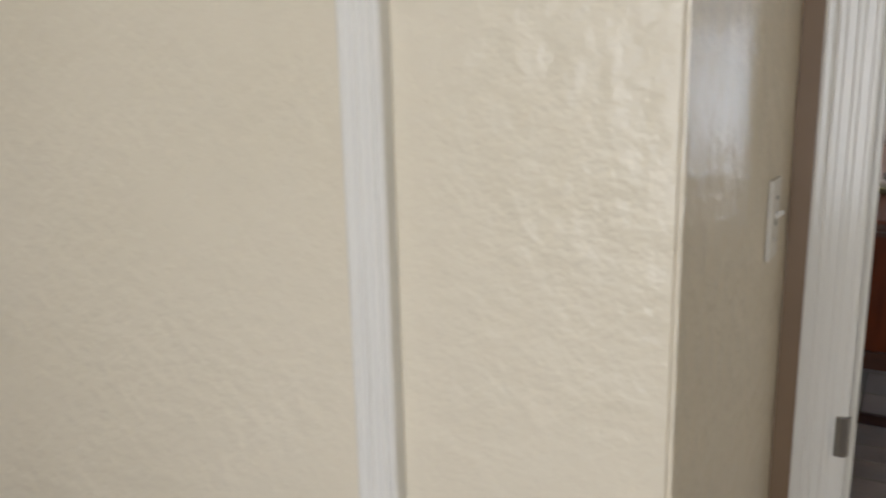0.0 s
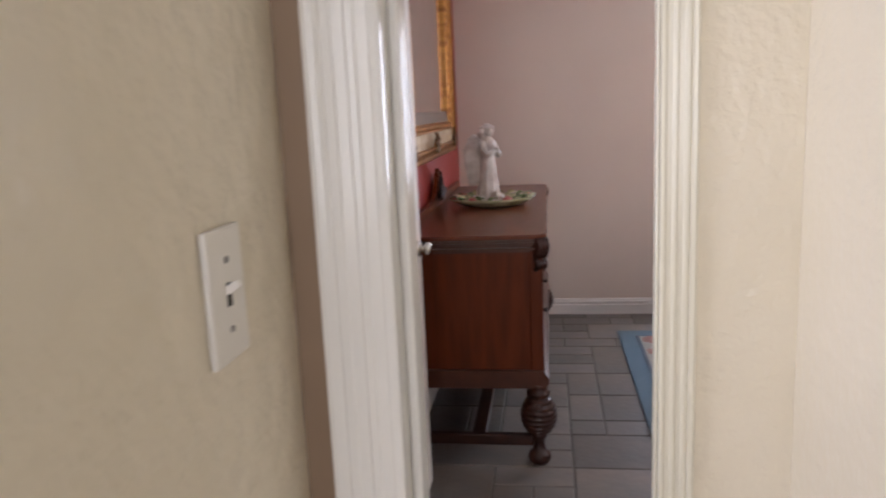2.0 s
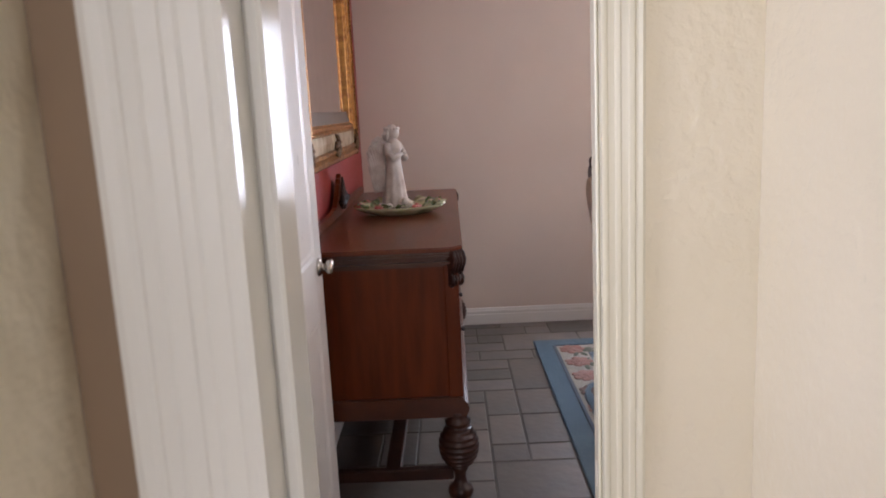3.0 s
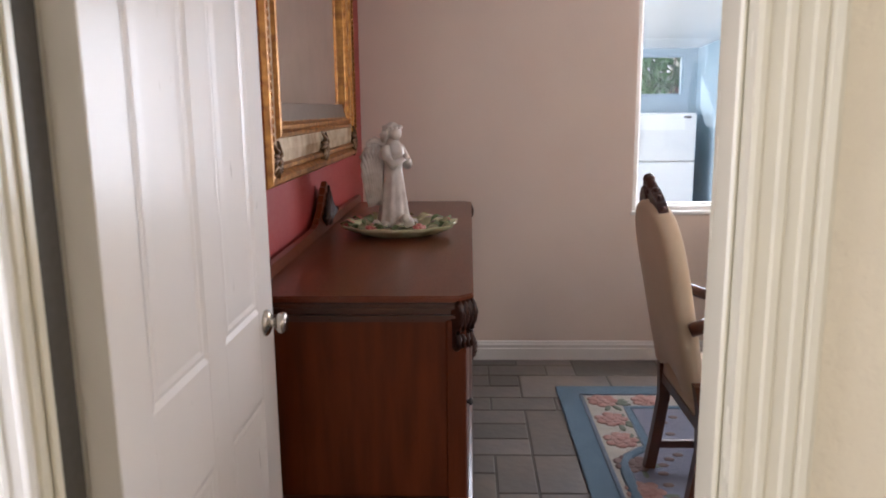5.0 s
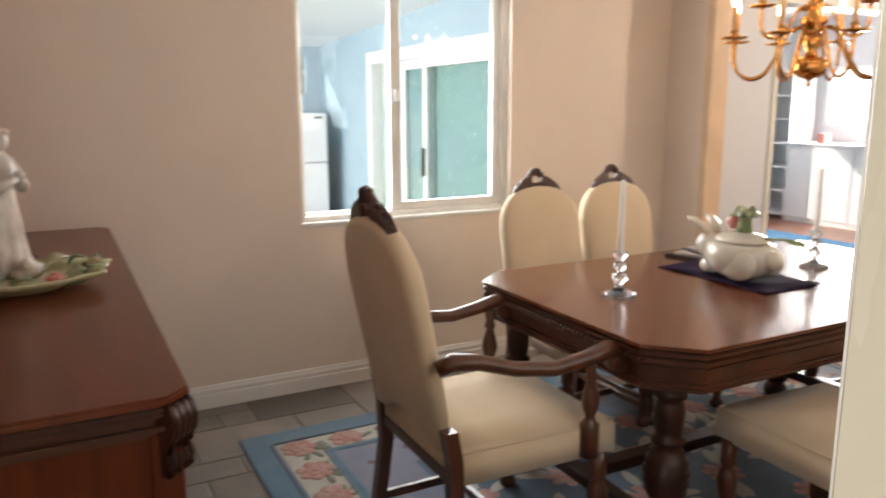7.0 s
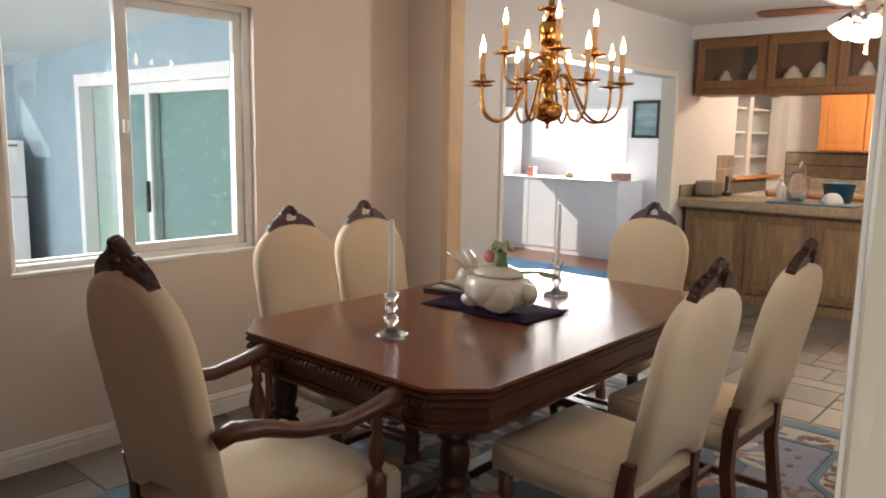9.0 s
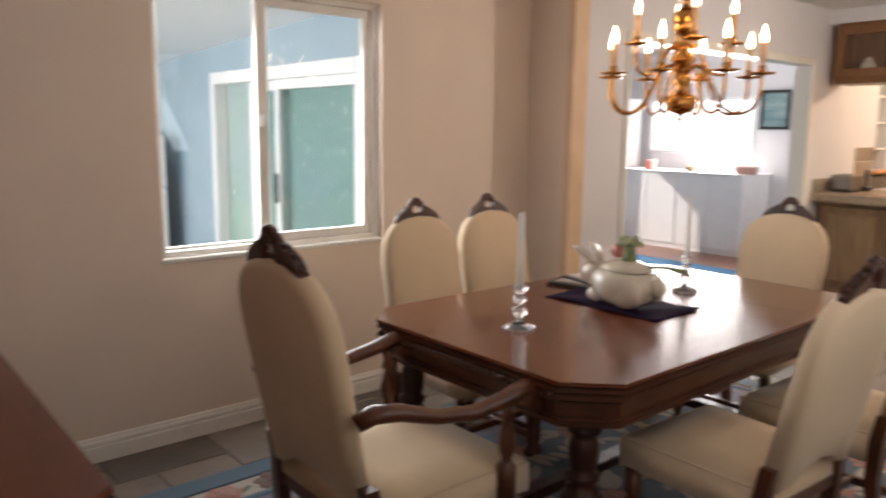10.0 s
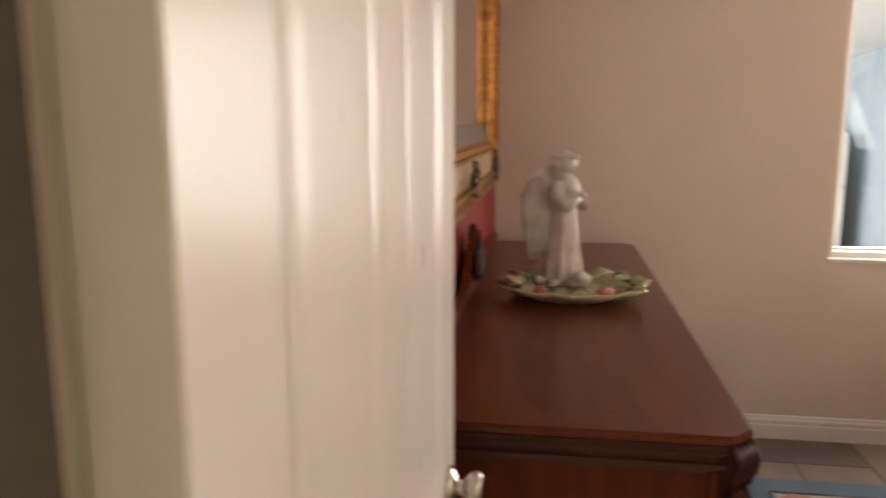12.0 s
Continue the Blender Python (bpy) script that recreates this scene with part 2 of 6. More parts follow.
M["pane_tint"] = glass("tinted_glass", (0.80, 0.88, 0.87))


# ---- mesh helpers ----
def B():
    return bmesh.new()


def box(bm, x0, x1, y0, y1, z0, z1, bev=0.0, seg=1):
    vs = [bm.verts.new((x, y, z)) for x in (x0, x1) for y in (y0, y1) for z in (z0, z1)]
    fs = [bm.faces.new([vs[i] for i in q]) for q in
          ((0, 1, 3, 2), (4, 6, 7, 5), (0, 4, 5, 1), (2, 3, 7, 6), (0, 2, 6, 4), (1, 5, 7, 3))]
    if bev:
        es = {e for f in fs for e in f.edges}
        bmesh.ops.bevel(bm, geom=list(es), offset=bev, segments=seg, profile=0.6, affect="EDGES")
    return bm


def lathe(bm, prof, c=(0, 0, 0), seg=18, sx=1.0, sy=1.0):
    """Turned shape about z: prof is (radius, z) from bottom to top."""
    rings = []
    for r, z in prof:
        rings.append([bm.verts.new((c[0] + sx * r * math.cos(2 * math.pi * i / seg),
                                    c[1] + sy * r * math.sin(2 * math.pi * i / seg), c[2] + z)) for i in range(seg)])
    for a, b in zip(rings, rings[1:]):
        for i in range(seg):
            f = bm.faces.new((a[i], a[(i + 1) % seg], b[(i + 1) % seg], b[i]))
            f.smooth = True
    bm.faces.new(list(reversed(rings[0])))
    bm.faces.new(rings[-1])
    return bm


def tube(bm, pts, rad, seg=10, flat=1.0):
    """A round bar through pts; rad is one radius or one for each point; flat squeezes it along z."""
    pts = [Vector(p) for p in pts]
    rads = rad if isinstance(rad, (list, tuple)) else [rad] * len(pts)
    rings, up = [], Vector((0, 0, 1))
    for i, p in enumerate(pts):
        d = (pts[min(i + 1, len(pts) - 1)] - pts[max(i - 1, 0)]).normalized()
        ref = up if abs(d.z) < 0.95 else Vector((1, 0, 0))
        a = d.cross(ref).normalized()
        b = a.cross(d).normalized()
        rings.append([bm.verts.new(p + rads[i] * (math.cos(2 * math.pi * k / seg) * a + flat * math.sin(2 * math.pi * k / seg) * b))
                      for k in range(seg)])
    for a, b in zip(rings, rings[1:]):
        for k in range(seg):
            f = bm.faces.new((a[k], a[(k + 1) % seg], b[(k + 1) % seg], b[k]))
            f.smooth = True
    bm.faces.new(list(reversed(rings[0])))
    bm.faces.new(rings[-1])
    return bm


def prism(bm, poly, axis, a, b, bev=0.0):
    """A closed outline in the plane across axis ('x': (y, z), 'y': (x, z), 'z': (x, y)), stretched from a to b."""
    def at(p, h):
        return {"x": (h, p[0], p[1]), "y": (p[0], h, p[1]), "z": (p[0], p[1], h)}[axis]
    lo = [bm.verts.new(at(p, a)) for p in poly]
    hi = [bm.verts.new(at(p, b)) for p in poly]
    n = len(poly)
    fs = [bm.faces.new(lo), bm.faces.new(list(reversed(hi)))]
    for i in range(n):
        fs.append(bm.faces.new((lo[i], hi[i], hi[(i + 1) % n], lo[(i + 1) % n])))
    if bev:
        es = set(fs[0].edges) | set(fs[1].edges)
        bmesh.ops.bevel(bm, geom=list(es), offset=bev, segments=2, affect="EDGES")
    return bm


def ball(bm, c, r, sx=1, sy=1, sz=1, u=12, v=8, m=None):
    mm = Matrix.Translation(c) @ (m or Matrix()) @ Matrix.Diagonal((sx * r, sy * r, sz * r, 1))
    got = bmesh.ops.create_uvsphere(bm, u_segments=u, v_segments=v, radius=1, matrix=mm)
    for x in got["verts"]:
        for f in x.link_faces:
            f.smooth = True
    return bm


def rim(bm, axis, d0, d1, a0, a1, z0, z1, wl, wr, wb, wt, bev=0.003):
    """A rectangular frame, d0 to d1 deep along axis ('x' or 'y'), its four members butted."""
    for p0, p1, q0, q1 in ((a0, a0 + wl, z0, z1), (a1 - wr, a1, z0, z1), (a0 + wl, a1 - wr, z0, z0 + wb), (a0 + wl, a1 - wr, z1 - wt, z1)):
        if axis == "y":
            box(bm, p0, p1, d0, d1, q0, q1, bev=bev)
        else:
            box(bm, d0, d1, p0, p1, q0, q1, bev=bev)
    return bm


def mesh_of(name, bm, material):
    bmesh.ops.recalc_face_normals(bm, faces=bm.faces[:])
    me = bpy.data.meshes.new(name)
    bm.to_mesh(me)
    bm.free()
    me.materials.append(material)
    return me


def part(name, bm, material, parent=None, label=""):
    ob = new(name, mesh_of(name, bm, material))
    ob.parent = parent
    return tagged(ob, label)


def thing(name, label, category, at=(0, 0, 0), turn=0.0, group=""):
    ob = new(name)
    ob.matrix_basis = pose(*at, 0, 0, turn)
    return tagged(ob, label, category, group)


def setting(name, bm, material, label=""):
    return tagged(part(name, bm, material), label, kind="structure")


# ---- structure ----
CEIL = 2.48


def boxes(*rows, bev=0.0):
    bm = B()
    for r in rows:
        box(bm, *r, bev=bev)
    return bm


# hall, where the walk begins
setting("floor_hall", boxes((-2.7, 2.7, -4.7, 0.06, -0.12, 0)), M["hallfloor"], "tan hall floor")
setting("ceiling_hall", boxes((-2.7, 2.7, -4.7, -0.02, CEIL, CEIL + 0.1)), M["ceiling"])
wb = B()
box(wb, -0.06, 0.257, -1.757, -1.105, 0, CEIL)
edges = [e for e in wb.edges if abs(e.verts[0].co.x - 0.257) < 1e-4 and abs(e.verts[1].co.x - 0.257) < 1e-4
         and abs(e.verts[0].co.y + 1.757) < 1e-4 and abs(e.verts[1].co.y + 1.757) < 1e-4]
bmesh.ops.bevel(wb, geom=edges, offset=0.005, segments=3, affect="EDGES")
setting("wall_hall_corner", wb, M["cream"], "cream orange-peel textured wall with a rounded corner")
setting("wall_hall_front", boxes((-2.7, -1.16, -1.757, -1.65, 0, CEIL), (-1.16, -0.06, -1.757, -1.65, 2.04, CEIL)), M["cream"])
setting("wall_hall_left", boxes((-2.82, -2.7, -4.7, -0.02, 0, CEIL)), M["cream"])
setting("wall_hall_right", boxes((2.7, 2.82, -4.7, -0.02, 0, CEIL)), M["cream"])
setting("wall_hall_back", boxes((-2.7, -0.6, -4.62, -4.5, 0, CEIL), (1.2, 2.7, -4.62, -4.5, 0, CEIL),
                                (-0.6, 1.2, -4.62, -4.5, 0, 0.8), (-0.6, 1.2, -4.62, -4.5, 2.2, CEIL)), M["cream"])
setting("wall_first_doorway", boxes((0.10, 0.352, -1.1, -0.95, 0, CEIL), (1.13, 2.7, -1.1, -0.95, 0, CEIL),
                                    (0.352, 1.13, -1.1, -0.95, 2.05, CEIL)), M["cream"], "cream textured wall around a doorway")
# Wall sliver shaded by the hall corner; the shade is painted brown.
setting("wall_edge", boxes((0.2575, 0.2905, -1.106, -1.1005, 0, CEIL)), M["tan"], "strip of wall beside the door casing, its shade painted brown")
setting("wall_vestibule_right", boxes((1.12, 1.24, -0.95, -0.02, 0, CEIL)), M["cream"], "cream textured side wall")
# The unseen window opening is added to house the vestibule fill.
setting("wall_vestibule_left", boxes((-0.80, -0.68, -1.65, -0.86, 0, CEIL), (-0.80, -0.68, -0.04, -0.02, 0, CEIL), (-0.80, -0.68, -0.86, -0.04, 0, 0.74), (-0.80, -0.68, -0.86, -0.04, 1.96, CEIL)), M["cream"])
# Opening at x 1.3 to 2.9 is unseen, cut for the added fill.
setting("wall_door", boxes((-2.7, 0.004, -0.02, 0.08, 0, CEIL), (0.811, 1.3, -0.02, 0.08, 0, CEIL), (2.9, 10.2, -0.02, 0.08, 0, CEIL), (1.3, 2.9, -0.02, 0.08, 2.1, CEIL),
                           (0.004, 0.811, -0.02, 0.08, 2.05, CEIL)), M["cream"], "cream textured wall with the dining room doorway")
# dining side lining of the door wall
setting("wall_dining_near", boxes((-0.08, 0.003, 0.081, 0.087, 0, CEIL), (0.812, 1.3, 0.081, 0.087, 0, CEIL), (2.9, 10.0, 0.081, 0.087, 0, CEIL), (1.3, 2.9, 0.081, 0.087, 2.1, CEIL)), M["dining"])

setting("wall_red", boxes((-0.2, -0.08, 0.088, 3.42, 0, CEIL)), M["red"], "deep red painted wall behind the sideboard")
WX0, WX1, WZ0, WZ1 = 1.402, 2.59, 0.848, 2.07
setting("wall_window", boxes((-0.079, WX0, 3.3, 3.42, 0, CEIL), (WX1, 3.71, 3.3, 3.42, 0, CEIL),
                             (WX0, WX1, 3.3, 3.42, 0, WZ0), (WX0, WX1, 3.3, 3.42, WZ1, CEIL)), M["dining"], "warm beige wall with a sliding window")
setting("wall_return", boxes((3.71, 3.83, 2.953, 3.42, 0, CEIL)), M["dining"])
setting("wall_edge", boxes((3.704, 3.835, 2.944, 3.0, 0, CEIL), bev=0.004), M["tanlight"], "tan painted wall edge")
setting("wall_opening", boxes((3.835, 4.21, 2.95, 3.07, 0, CEIL), (6.84, 8.3, 2.95, 3.07, 0, CEIL), (4.21, 6.84, 2.95, 3.07, 2.06, CEIL),
                              (8.3, 9.7, 2.95, 3.07, 0, 1.04), (8.3, 9.7, 2.95, 3.07, 1.98, CEIL), (9.7, 10.2, 2.95, 3.07, 0, CEIL)),
        M["bluewhite"], "cool white wall with a wide opening to the next room")
setting("wall_kitchen_end", boxes((10.0, 10.12, 0.087, 2.95, 0, CEIL)), M["bluewhite"])
setting("ceiling", boxes((-0.2, 10.2, -0.019, 3.42, CEIL, CEIL + 0.1)), M["ceiling"])
setting("trim", boxes((6.78, 6.84, 2.935, 3.085, 0, 2.06), (4.21, 4.25, 2.935, 3.085, 0, 2.06), (4.25, 6.78, 2.935, 3.085, 2.0, 2.06), bev=0.004),
        M["trim"], "white painted lining of the wide opening")


def baseboard(name, a, b, along, face, sign):
    """Stepped skirting board along an axis, its back on the wall at face, standing out by sign."""
    prof = [(0, 0), (0.014, 0), (0.014, 0.066), (0.010, 0.070), (0.010, 0.076), (0.013, 0.080), (0.013, 0.090), (0.009, 0.096), (0.006, 0.108), (0, 0.112)]
    bm = B()
    prism(bm, [(face + sign * p, z) for p, z in prof], along, a, b)
    return setting(name, bm, M["door"], "white stepped skirting board")


baseboard("baseboard", -0.066, 3.69, "x", 3.3, -1)
baseboard("baseboard", 0.2, 3.28, "y", -0.08, 1)
baseboard("baseboard", 3.84, 4.2, "x", 2.95, -1)
baseboard("baseboard", 2.92, 7.0, "x", 0.087, 1)


def casing(name, xi, xo, yf, sign, top, label, soft=0.6, paint="trim"):
    """Fluted door casing on a wall face at yf, standing out by sign: one upright from its inner edge xi to its outer edge xo."""
    w = xo - xi
    prof = [(0, 0), (0, 0.010), (0.06, 0.014), (0.12, 0.014), (0.16, 0.011), (0.30, 0.012), (0.34, 0.016), (0.42, 0.017), (0.46, 0.013),
            (0.60, 0.015), (0.64, 0.019), (0.74, 0.020), (0.78, 0.016), (0.84, 0.021), (0.93, 0.023), (1, 0.018), (1, 0)]
    bm = B()
    prism(bm, [(xi + w * u, yf + sign * (d if u in (0, 1) and d == 0 else 0.0145 + soft * (d - 0.0145))) for u, d in prof], "z", 0, top)
    return setting(name, bm, M[paint], label)


LBL = "white gloss painted fluted door casing"
casing("trim", 0.369, 0.290, -1.1, -1, 2.12, LBL, 0.38)
casing("trim", 1.115, 1.2, -1.1, -1, 2.12, LBL)
# Warm bounce from the hall wall is painted into this casing.
casing("trim", 0.795, 0.882, -0.02, -1, 2.12, "white gloss painted fluted door casing, warm wall bounce in its colour", 0.6, "trim_bounce")
casing("trim", 0.014, -0.073, -0.02, -1, 2.12, LBL)
casing("trim", 0.803, 0.882, 0.087, 0.6, 2.12, LBL)
casing("trim", 0.010, -0.066, 0.087, 0.6, 2.12, LBL)
casing("trim", -0.112, -0.050, -1.757, -1.05, 2.10, LBL)
casing("trim", -1.16, -1.22, -1.757, -1.05, 2.10, LBL)
setting("trim", boxes((-0.104, 0.882, -0.04, -0.021, 2.051, 2.13)), M["trim"])
setting("trim", boxes((0.286, 1.2, -1.122, -1.101, 2.121, 2.19)), M["trim"])
# jamb linings with stops
setting("door_frame_1", boxes((0.352, 0.366, -1.108, -0.945, 0, 2.05), (1.117, 1.13, -1.108, -0.945, 0, 2.05), (0.366, 0.378, -1.06, -1.02, 0, 2.05),
                              (0.366, 1.117, -1.108, -0.945, 2.036, 2.05), bev=0.003), M["trim"], "white gloss door frame with a stop bead")
# This frame carries the same wall bounce in its colour.
setting("door_frame_2", boxes((0.004, 0.018, -0.026, 0.060, 0, 2.05), (0.797, 0.811, -0.026, 0.090, 0, 2.05), (0.018, 0.023, -0.006, 0.012, 0, 2.036),
                              (0.789, 0.797, 0.0, 0.045, 0, 2.036), (0.018, 0.797, -0.026, 0.090, 2.036, 2.05), bev=0.003), M["trim_bounce"], "white gloss door frame with a stop bead")
# Thin dark strip added for the shade in the gap beside the hinges.
setting("trim", boxes((0.0182, 0.0212, 0.0125, 0.060, 0, 2.036), bev=0.001), M["gap_shade"], "dark strip painting the shade of the gap on the hinge side of the door frame")
bm = B()
prism(bm, [(0.352, -1.121), (0.352, -1.125), (0.360, -1.128), (0.370, -1.124), (0.373, -1.112), (0.370, -1.110), (0.366, -1.118), (0.360, -1.121)], "z", 0.895, 0.962)
tagged(part("strike_plate", bm, M["steel"]), "worn steel strike plate lip on the white door frame", "strike plate")
# flush closet door beside the first casing
bm = B()
box(bm, -1.155, -0.062, -1.744, -1.704, 0.01, 2.035, bev=0.003)
d3 = setting("door_3", bm, M["cream"], "plain flush closet door painted cream")


def window(name, x0, x1, y, z0, z1, split, label):
    """Two-light sliding window in a wall across y, its inner sash on the right."""
    w = thing(name, label, "window", ((x0 + x1) / 2, y, z0))
    w["kind"] = "structure"
    cx, h = (x0 + x1) / 2, z1 - z0
    a, b, s = x0 - cx, x1 - cx, split - cx
    part("window_frame", rim(B(), "y", 0, 0.08, a, b, 0, h, 0.03, 0.045, 0.030, 0.032), M["vinyl"], w)
    part("sliding_sash", rim(B(), "y", 0.012, 0.045, s - 0.03, b - 0.046, 0.031, h - 0.033, 0.06, 0.045, 0.042, 0.042), M["vinyl"], w)
    part("fixed_sash", rim(B(), "y", 0.05, 0.08, a + 0.031, s + 0.025, 0.029, h - 0.031, 0.014, 0.037, 0.012, 0.015), M["vinyl"], w)
    sill = B()
    box(sill, a - 0.008, b + 0.008, -0.043, -0.0355, -0.016, 0.004, bev=0.003)
    box(sill, a + 0.001, b - 0.001, -0.036, -0.0005, 0.0005, 0.004, bev=0.001)
    part("window_sill", sill, M["vinyl"], w)
    latch = B()
    box(latch, s - 0.012, s + 0.012, -0.004, 0.014, h * 0.48, h * 0.48 + 0.06, bev=0.004)
    part("latch", latch, M["vinyl"], w)
    for u, v, d in ((a + 0.045, s - 0.012, 0.062), (s + 0.03, b - 0.09, 0.026)):
        g = B()
        box(g, u, v, d, d + 0.004, 0.04, h - 0.045)
        p = part("pane", g, M["pane"], w)
        p.visible_shadow = False
    return w


window("window_1", WX0, WX1, 3.335, WZ0, WZ1, 1.925, "white vinyl two-light sliding window onto a sunroom")

# sunroom beyond the window
setting("floor_sunroom", boxes((-1.3, 3.4, 3.42, 8.65, -0.2, -0.1)), M["hallfloor"])
bm = B()
prism(bm, [(3.42, 2.34), (8.65, 2.085), (8.65, 2.185), (3.42, 2.44)], "x", -1.3, 3.4)
setting("ceiling_sunroom", bm, M["white"], "white sloping sunroom ceiling")
setting("wall_sunroom_right", boxes((3.25, 3.37, 6.98, 8.5, -0.1, 2.26), (3.25, 3.37, 3.42, 4.42, -0.1, 2.36), (3.25, 3.37, 4.42, 6.98, 1.93, 2.33)),
        M["bluewall"], "blue stucco wall with a sliding glass door")
setting("wall_sunroom_far", boxes((-1.3, 2.25, 8.5, 8.62, -0.1, 2.14), (3.10, 3.37, 8.5, 8.62, -0.1, 2.14), (2.25, 3.10, 8.5, 8.62, -0.1, 1.53),
                                  (2.25, 3.10, 8.5, 8.62, 2.02, 2.14)), M["bluewall"], "blue stucco wall with a small high window")
setting("wall_sunroom_left", boxes((-1.3, -1.18, 3.42, 8.5, -0.1, 0.5), (-1.3, -1.18, 3.42, 8.5, 2.05, 2.2), (-1.3, -1.18, 3.42, 3.9, 0.5, 2.05),
                                   (-1.3, -1.18, 7.9, 8.5, 0.5, 2.05)), M["bluewall"])
setting("ground", boxes((-60, 60, -60, 90, -0.4, -0.3)), M["grass"], "garden grass around the house")


def sliding_door():
    w = thing("door_4", "white framed sliding glass door, its teal reflections painted on a panel behind", "sliding door", (3.25, 5.7, -0.1))
    w["kind"] = "structure"
    part("frame", rim(B(), "x", -0.03, 0.1, -1.28, 1.28, 0, 2.03, 0.08, 0.08, 0.06, 0.11, 0.006), M["white"], w)
    for y0, y1, x in ((-1.199, 0.06, 0.0), (0.0, 0.62, 0.05)):
        s = rim(B(), "x", x, x + 0.04, y0, y1, 0.061, 1.919, 0.07, 0.07, 0.1, 0.08, 0.005)
        leaf = part("sash", s, M["white"], w)
        g = B()
        box(g, x + 0.016, x + 0.024, y0 + 0.07, y1 - 0.07, 0.16, 1.84)
        part("pane", g, M["pane_tint"], leaf).visible_shadow = False
    h = B()
    box(h, -0.03, 0.0, 0.01, 0.035, 0.9, 1.15, bev=0.006)
    part("handle", h, M["black"], w)
    # Panel added behind the glass; its teal colour stands for the reflections.
    c = B()
    n = 44
    pts = [(0.1 + 0.0015 * math.sin(i * 1.9), -1.2 + 2.4 * i / n) for i in range(n + 1)]
    prism(c, pts + [(x + 0.006, y) for x, y in reversed(pts)], "z", 0.05, 1.95)
    part("reflection_panel", c, M["teal"], w)
    return w


sliding_door()
setting("wall_behind_sliding_door", boxes((4.2, 4.3, 3.4, 8.5, -0.1, 2.6)), M["bluewall"])


def small_window():
    w = thing("window_2", "small high window with greenery behind", "window", (2.675, 8.52, 1.53))
    w["kind"] = "structure"
    fr = rim(B(), "y", 0, 0.06, -0.425, 0.425, 0, 0.49, 0.035, 0.035, 0.03, 0.03)
    part("window_frame", fr, M["bluewall"], w)
    g = B()
    box(g, -0.39, 0.39, 0.03, 0.034, 0.03, 0.46)
    part("pane", g, M["pane"], w).visible_shadow = False


small_window()


def shrub(c, r, n, seed):
    rnd = random.Random(seed)
    t = thing("shrub", "leafy green garden shrub outside the window", "shrub", c)
    tr = B()
    for k in range(5):
        a = rnd.uniform(0, 6.28)
        tube(tr, [(0, 0, -1.9), (0.1 * math.cos(a), 0.1 * math.sin(a), -1.0), (0.5 * r * math.cos(a), 0.5 * r * math.sin(a), 0.2)], [0.04, 0.03, 0.01], 6)
    part("trunk", tr, M["oak"], t)
    lf = B()
    for k in range(n):
        v = Vector((rnd.gauss(0, 1), rnd.gauss(0, 1), rnd.gauss(0, 1))).normalized() * r * rnd.uniform(0.45, 1.05)
        m = Matrix.Translation(v) @ Euler((rnd.uniform(0, 6), rnd.uniform(0, 6), rnd.uniform(0, 6))).to_matrix().to_4x4()
        q = [lf.verts.new(m @ Vector(p)) for p in ((-0.1, 0, 0), (0, 0.035, 0.012), (0.12, 0, 0), (0, -0.035, 0.012))]
        lf.faces.new(q)
    crown = part("crown", lf, M["leaf"], t)
    crown["kind"] = "stuff"


shrub((2.5, 10.4, 1.9), 0.9, 900, 3)
shrub((3.5, 10.9, 2.1), 0.8, 700, 4)


def fridge():
    f = thing("refrigerator", "white two-door refrigerator in the sunroom", "refrigerator", (2.69, 8.11, -0.1))
    b = B()
    box(b, -0.36, 0.36, -0.30, 0.25, 0.0, 1.437, bev=0.01, seg=2)
    part("body", b, M["white"], f)
    for z0, z1 in ((0.06, 0.892), (0.904, 1.432)):
        d = B()
        box(d, -0.36, 0.36, -0.36, -0.305, z0, z1, bev=0.014, seg=2)
        dd = part("door", d, M["white"], f)
        h = B()
        box(h, -0.34, -0.31, -0.40, -0.36, z0 + 0.1, z0 + 0.4, bev=0.006)
        part("handle", h, M["white"], dd)
    p = B()
    box(p, 0.22, 0.30, -0.363, -0.36, 1.38, 1.40)
    part("badge", p, M["black"], f)


fridge()

# far room beyond the wide opening
setting("floor_far_room", boxes((3.83, 9.1, 3.07, 6.75, -0.12, 0.0)), M["redwood"], "reddish polished wood floor")
setting("wall_far_room_end", boxes((9.0, 9.12, 3.07, 4.56, 0, CEIL), (9.0, 9.12, 6.05, 6.75, 0, CEIL), (9.0, 9.12, 4.56, 6.05, 0, 1.15), (9.0, 9.12, 4.56, 6.05, 1.86, CEIL)),
        M["bluewhite"], "white wall with a bright window")
setting("wall_far_room_side", boxes((3.83, 6.35, 6.63, 6.75, 0, CEIL), (7.35, 9.0, 6.63, 6.75, 0, CEIL), (6.35, 7.35, 6.63, 6.75, 0, 0.85), (6.35, 7.35, 6.63, 6.75, 2.0, CEIL)), M["bluewhite"])
setting("wall_far_room_near", boxes((3.83, 3.95, 3.07, 6.63, 0, CEIL)), M["bluewhite"])
setting("ceiling_far_room", boxes((3.83, 9.12, 3.07, 6.75, CEIL, CEIL + 0.1)), M["ceiling"])


def far_window():
    w = thing("window_3", "bright white window above the cabinet", "window", (9.0, 5.305, 1.15))
    w["kind"] = "structure"
    fr = rim(B(), "x", -0.01, 0.06, -0.745, 0.745, 0, 0.71, 0.045, 0.045, 0.045, 0.04)
    box(fr, -0.008, 0.058, -0.025, 0.025, 0.045, 0.67)
    part("window_frame", fr, M["white"], w)
    for y0, y1 in ((-0.70, -0.025), (0.025, 0.70)):
        g = B()
        box(g, 0.025, 0.03, y0, y1, 0.045, 0.67)
        part("pane", g, M["pane"], w).visible_shadow = False


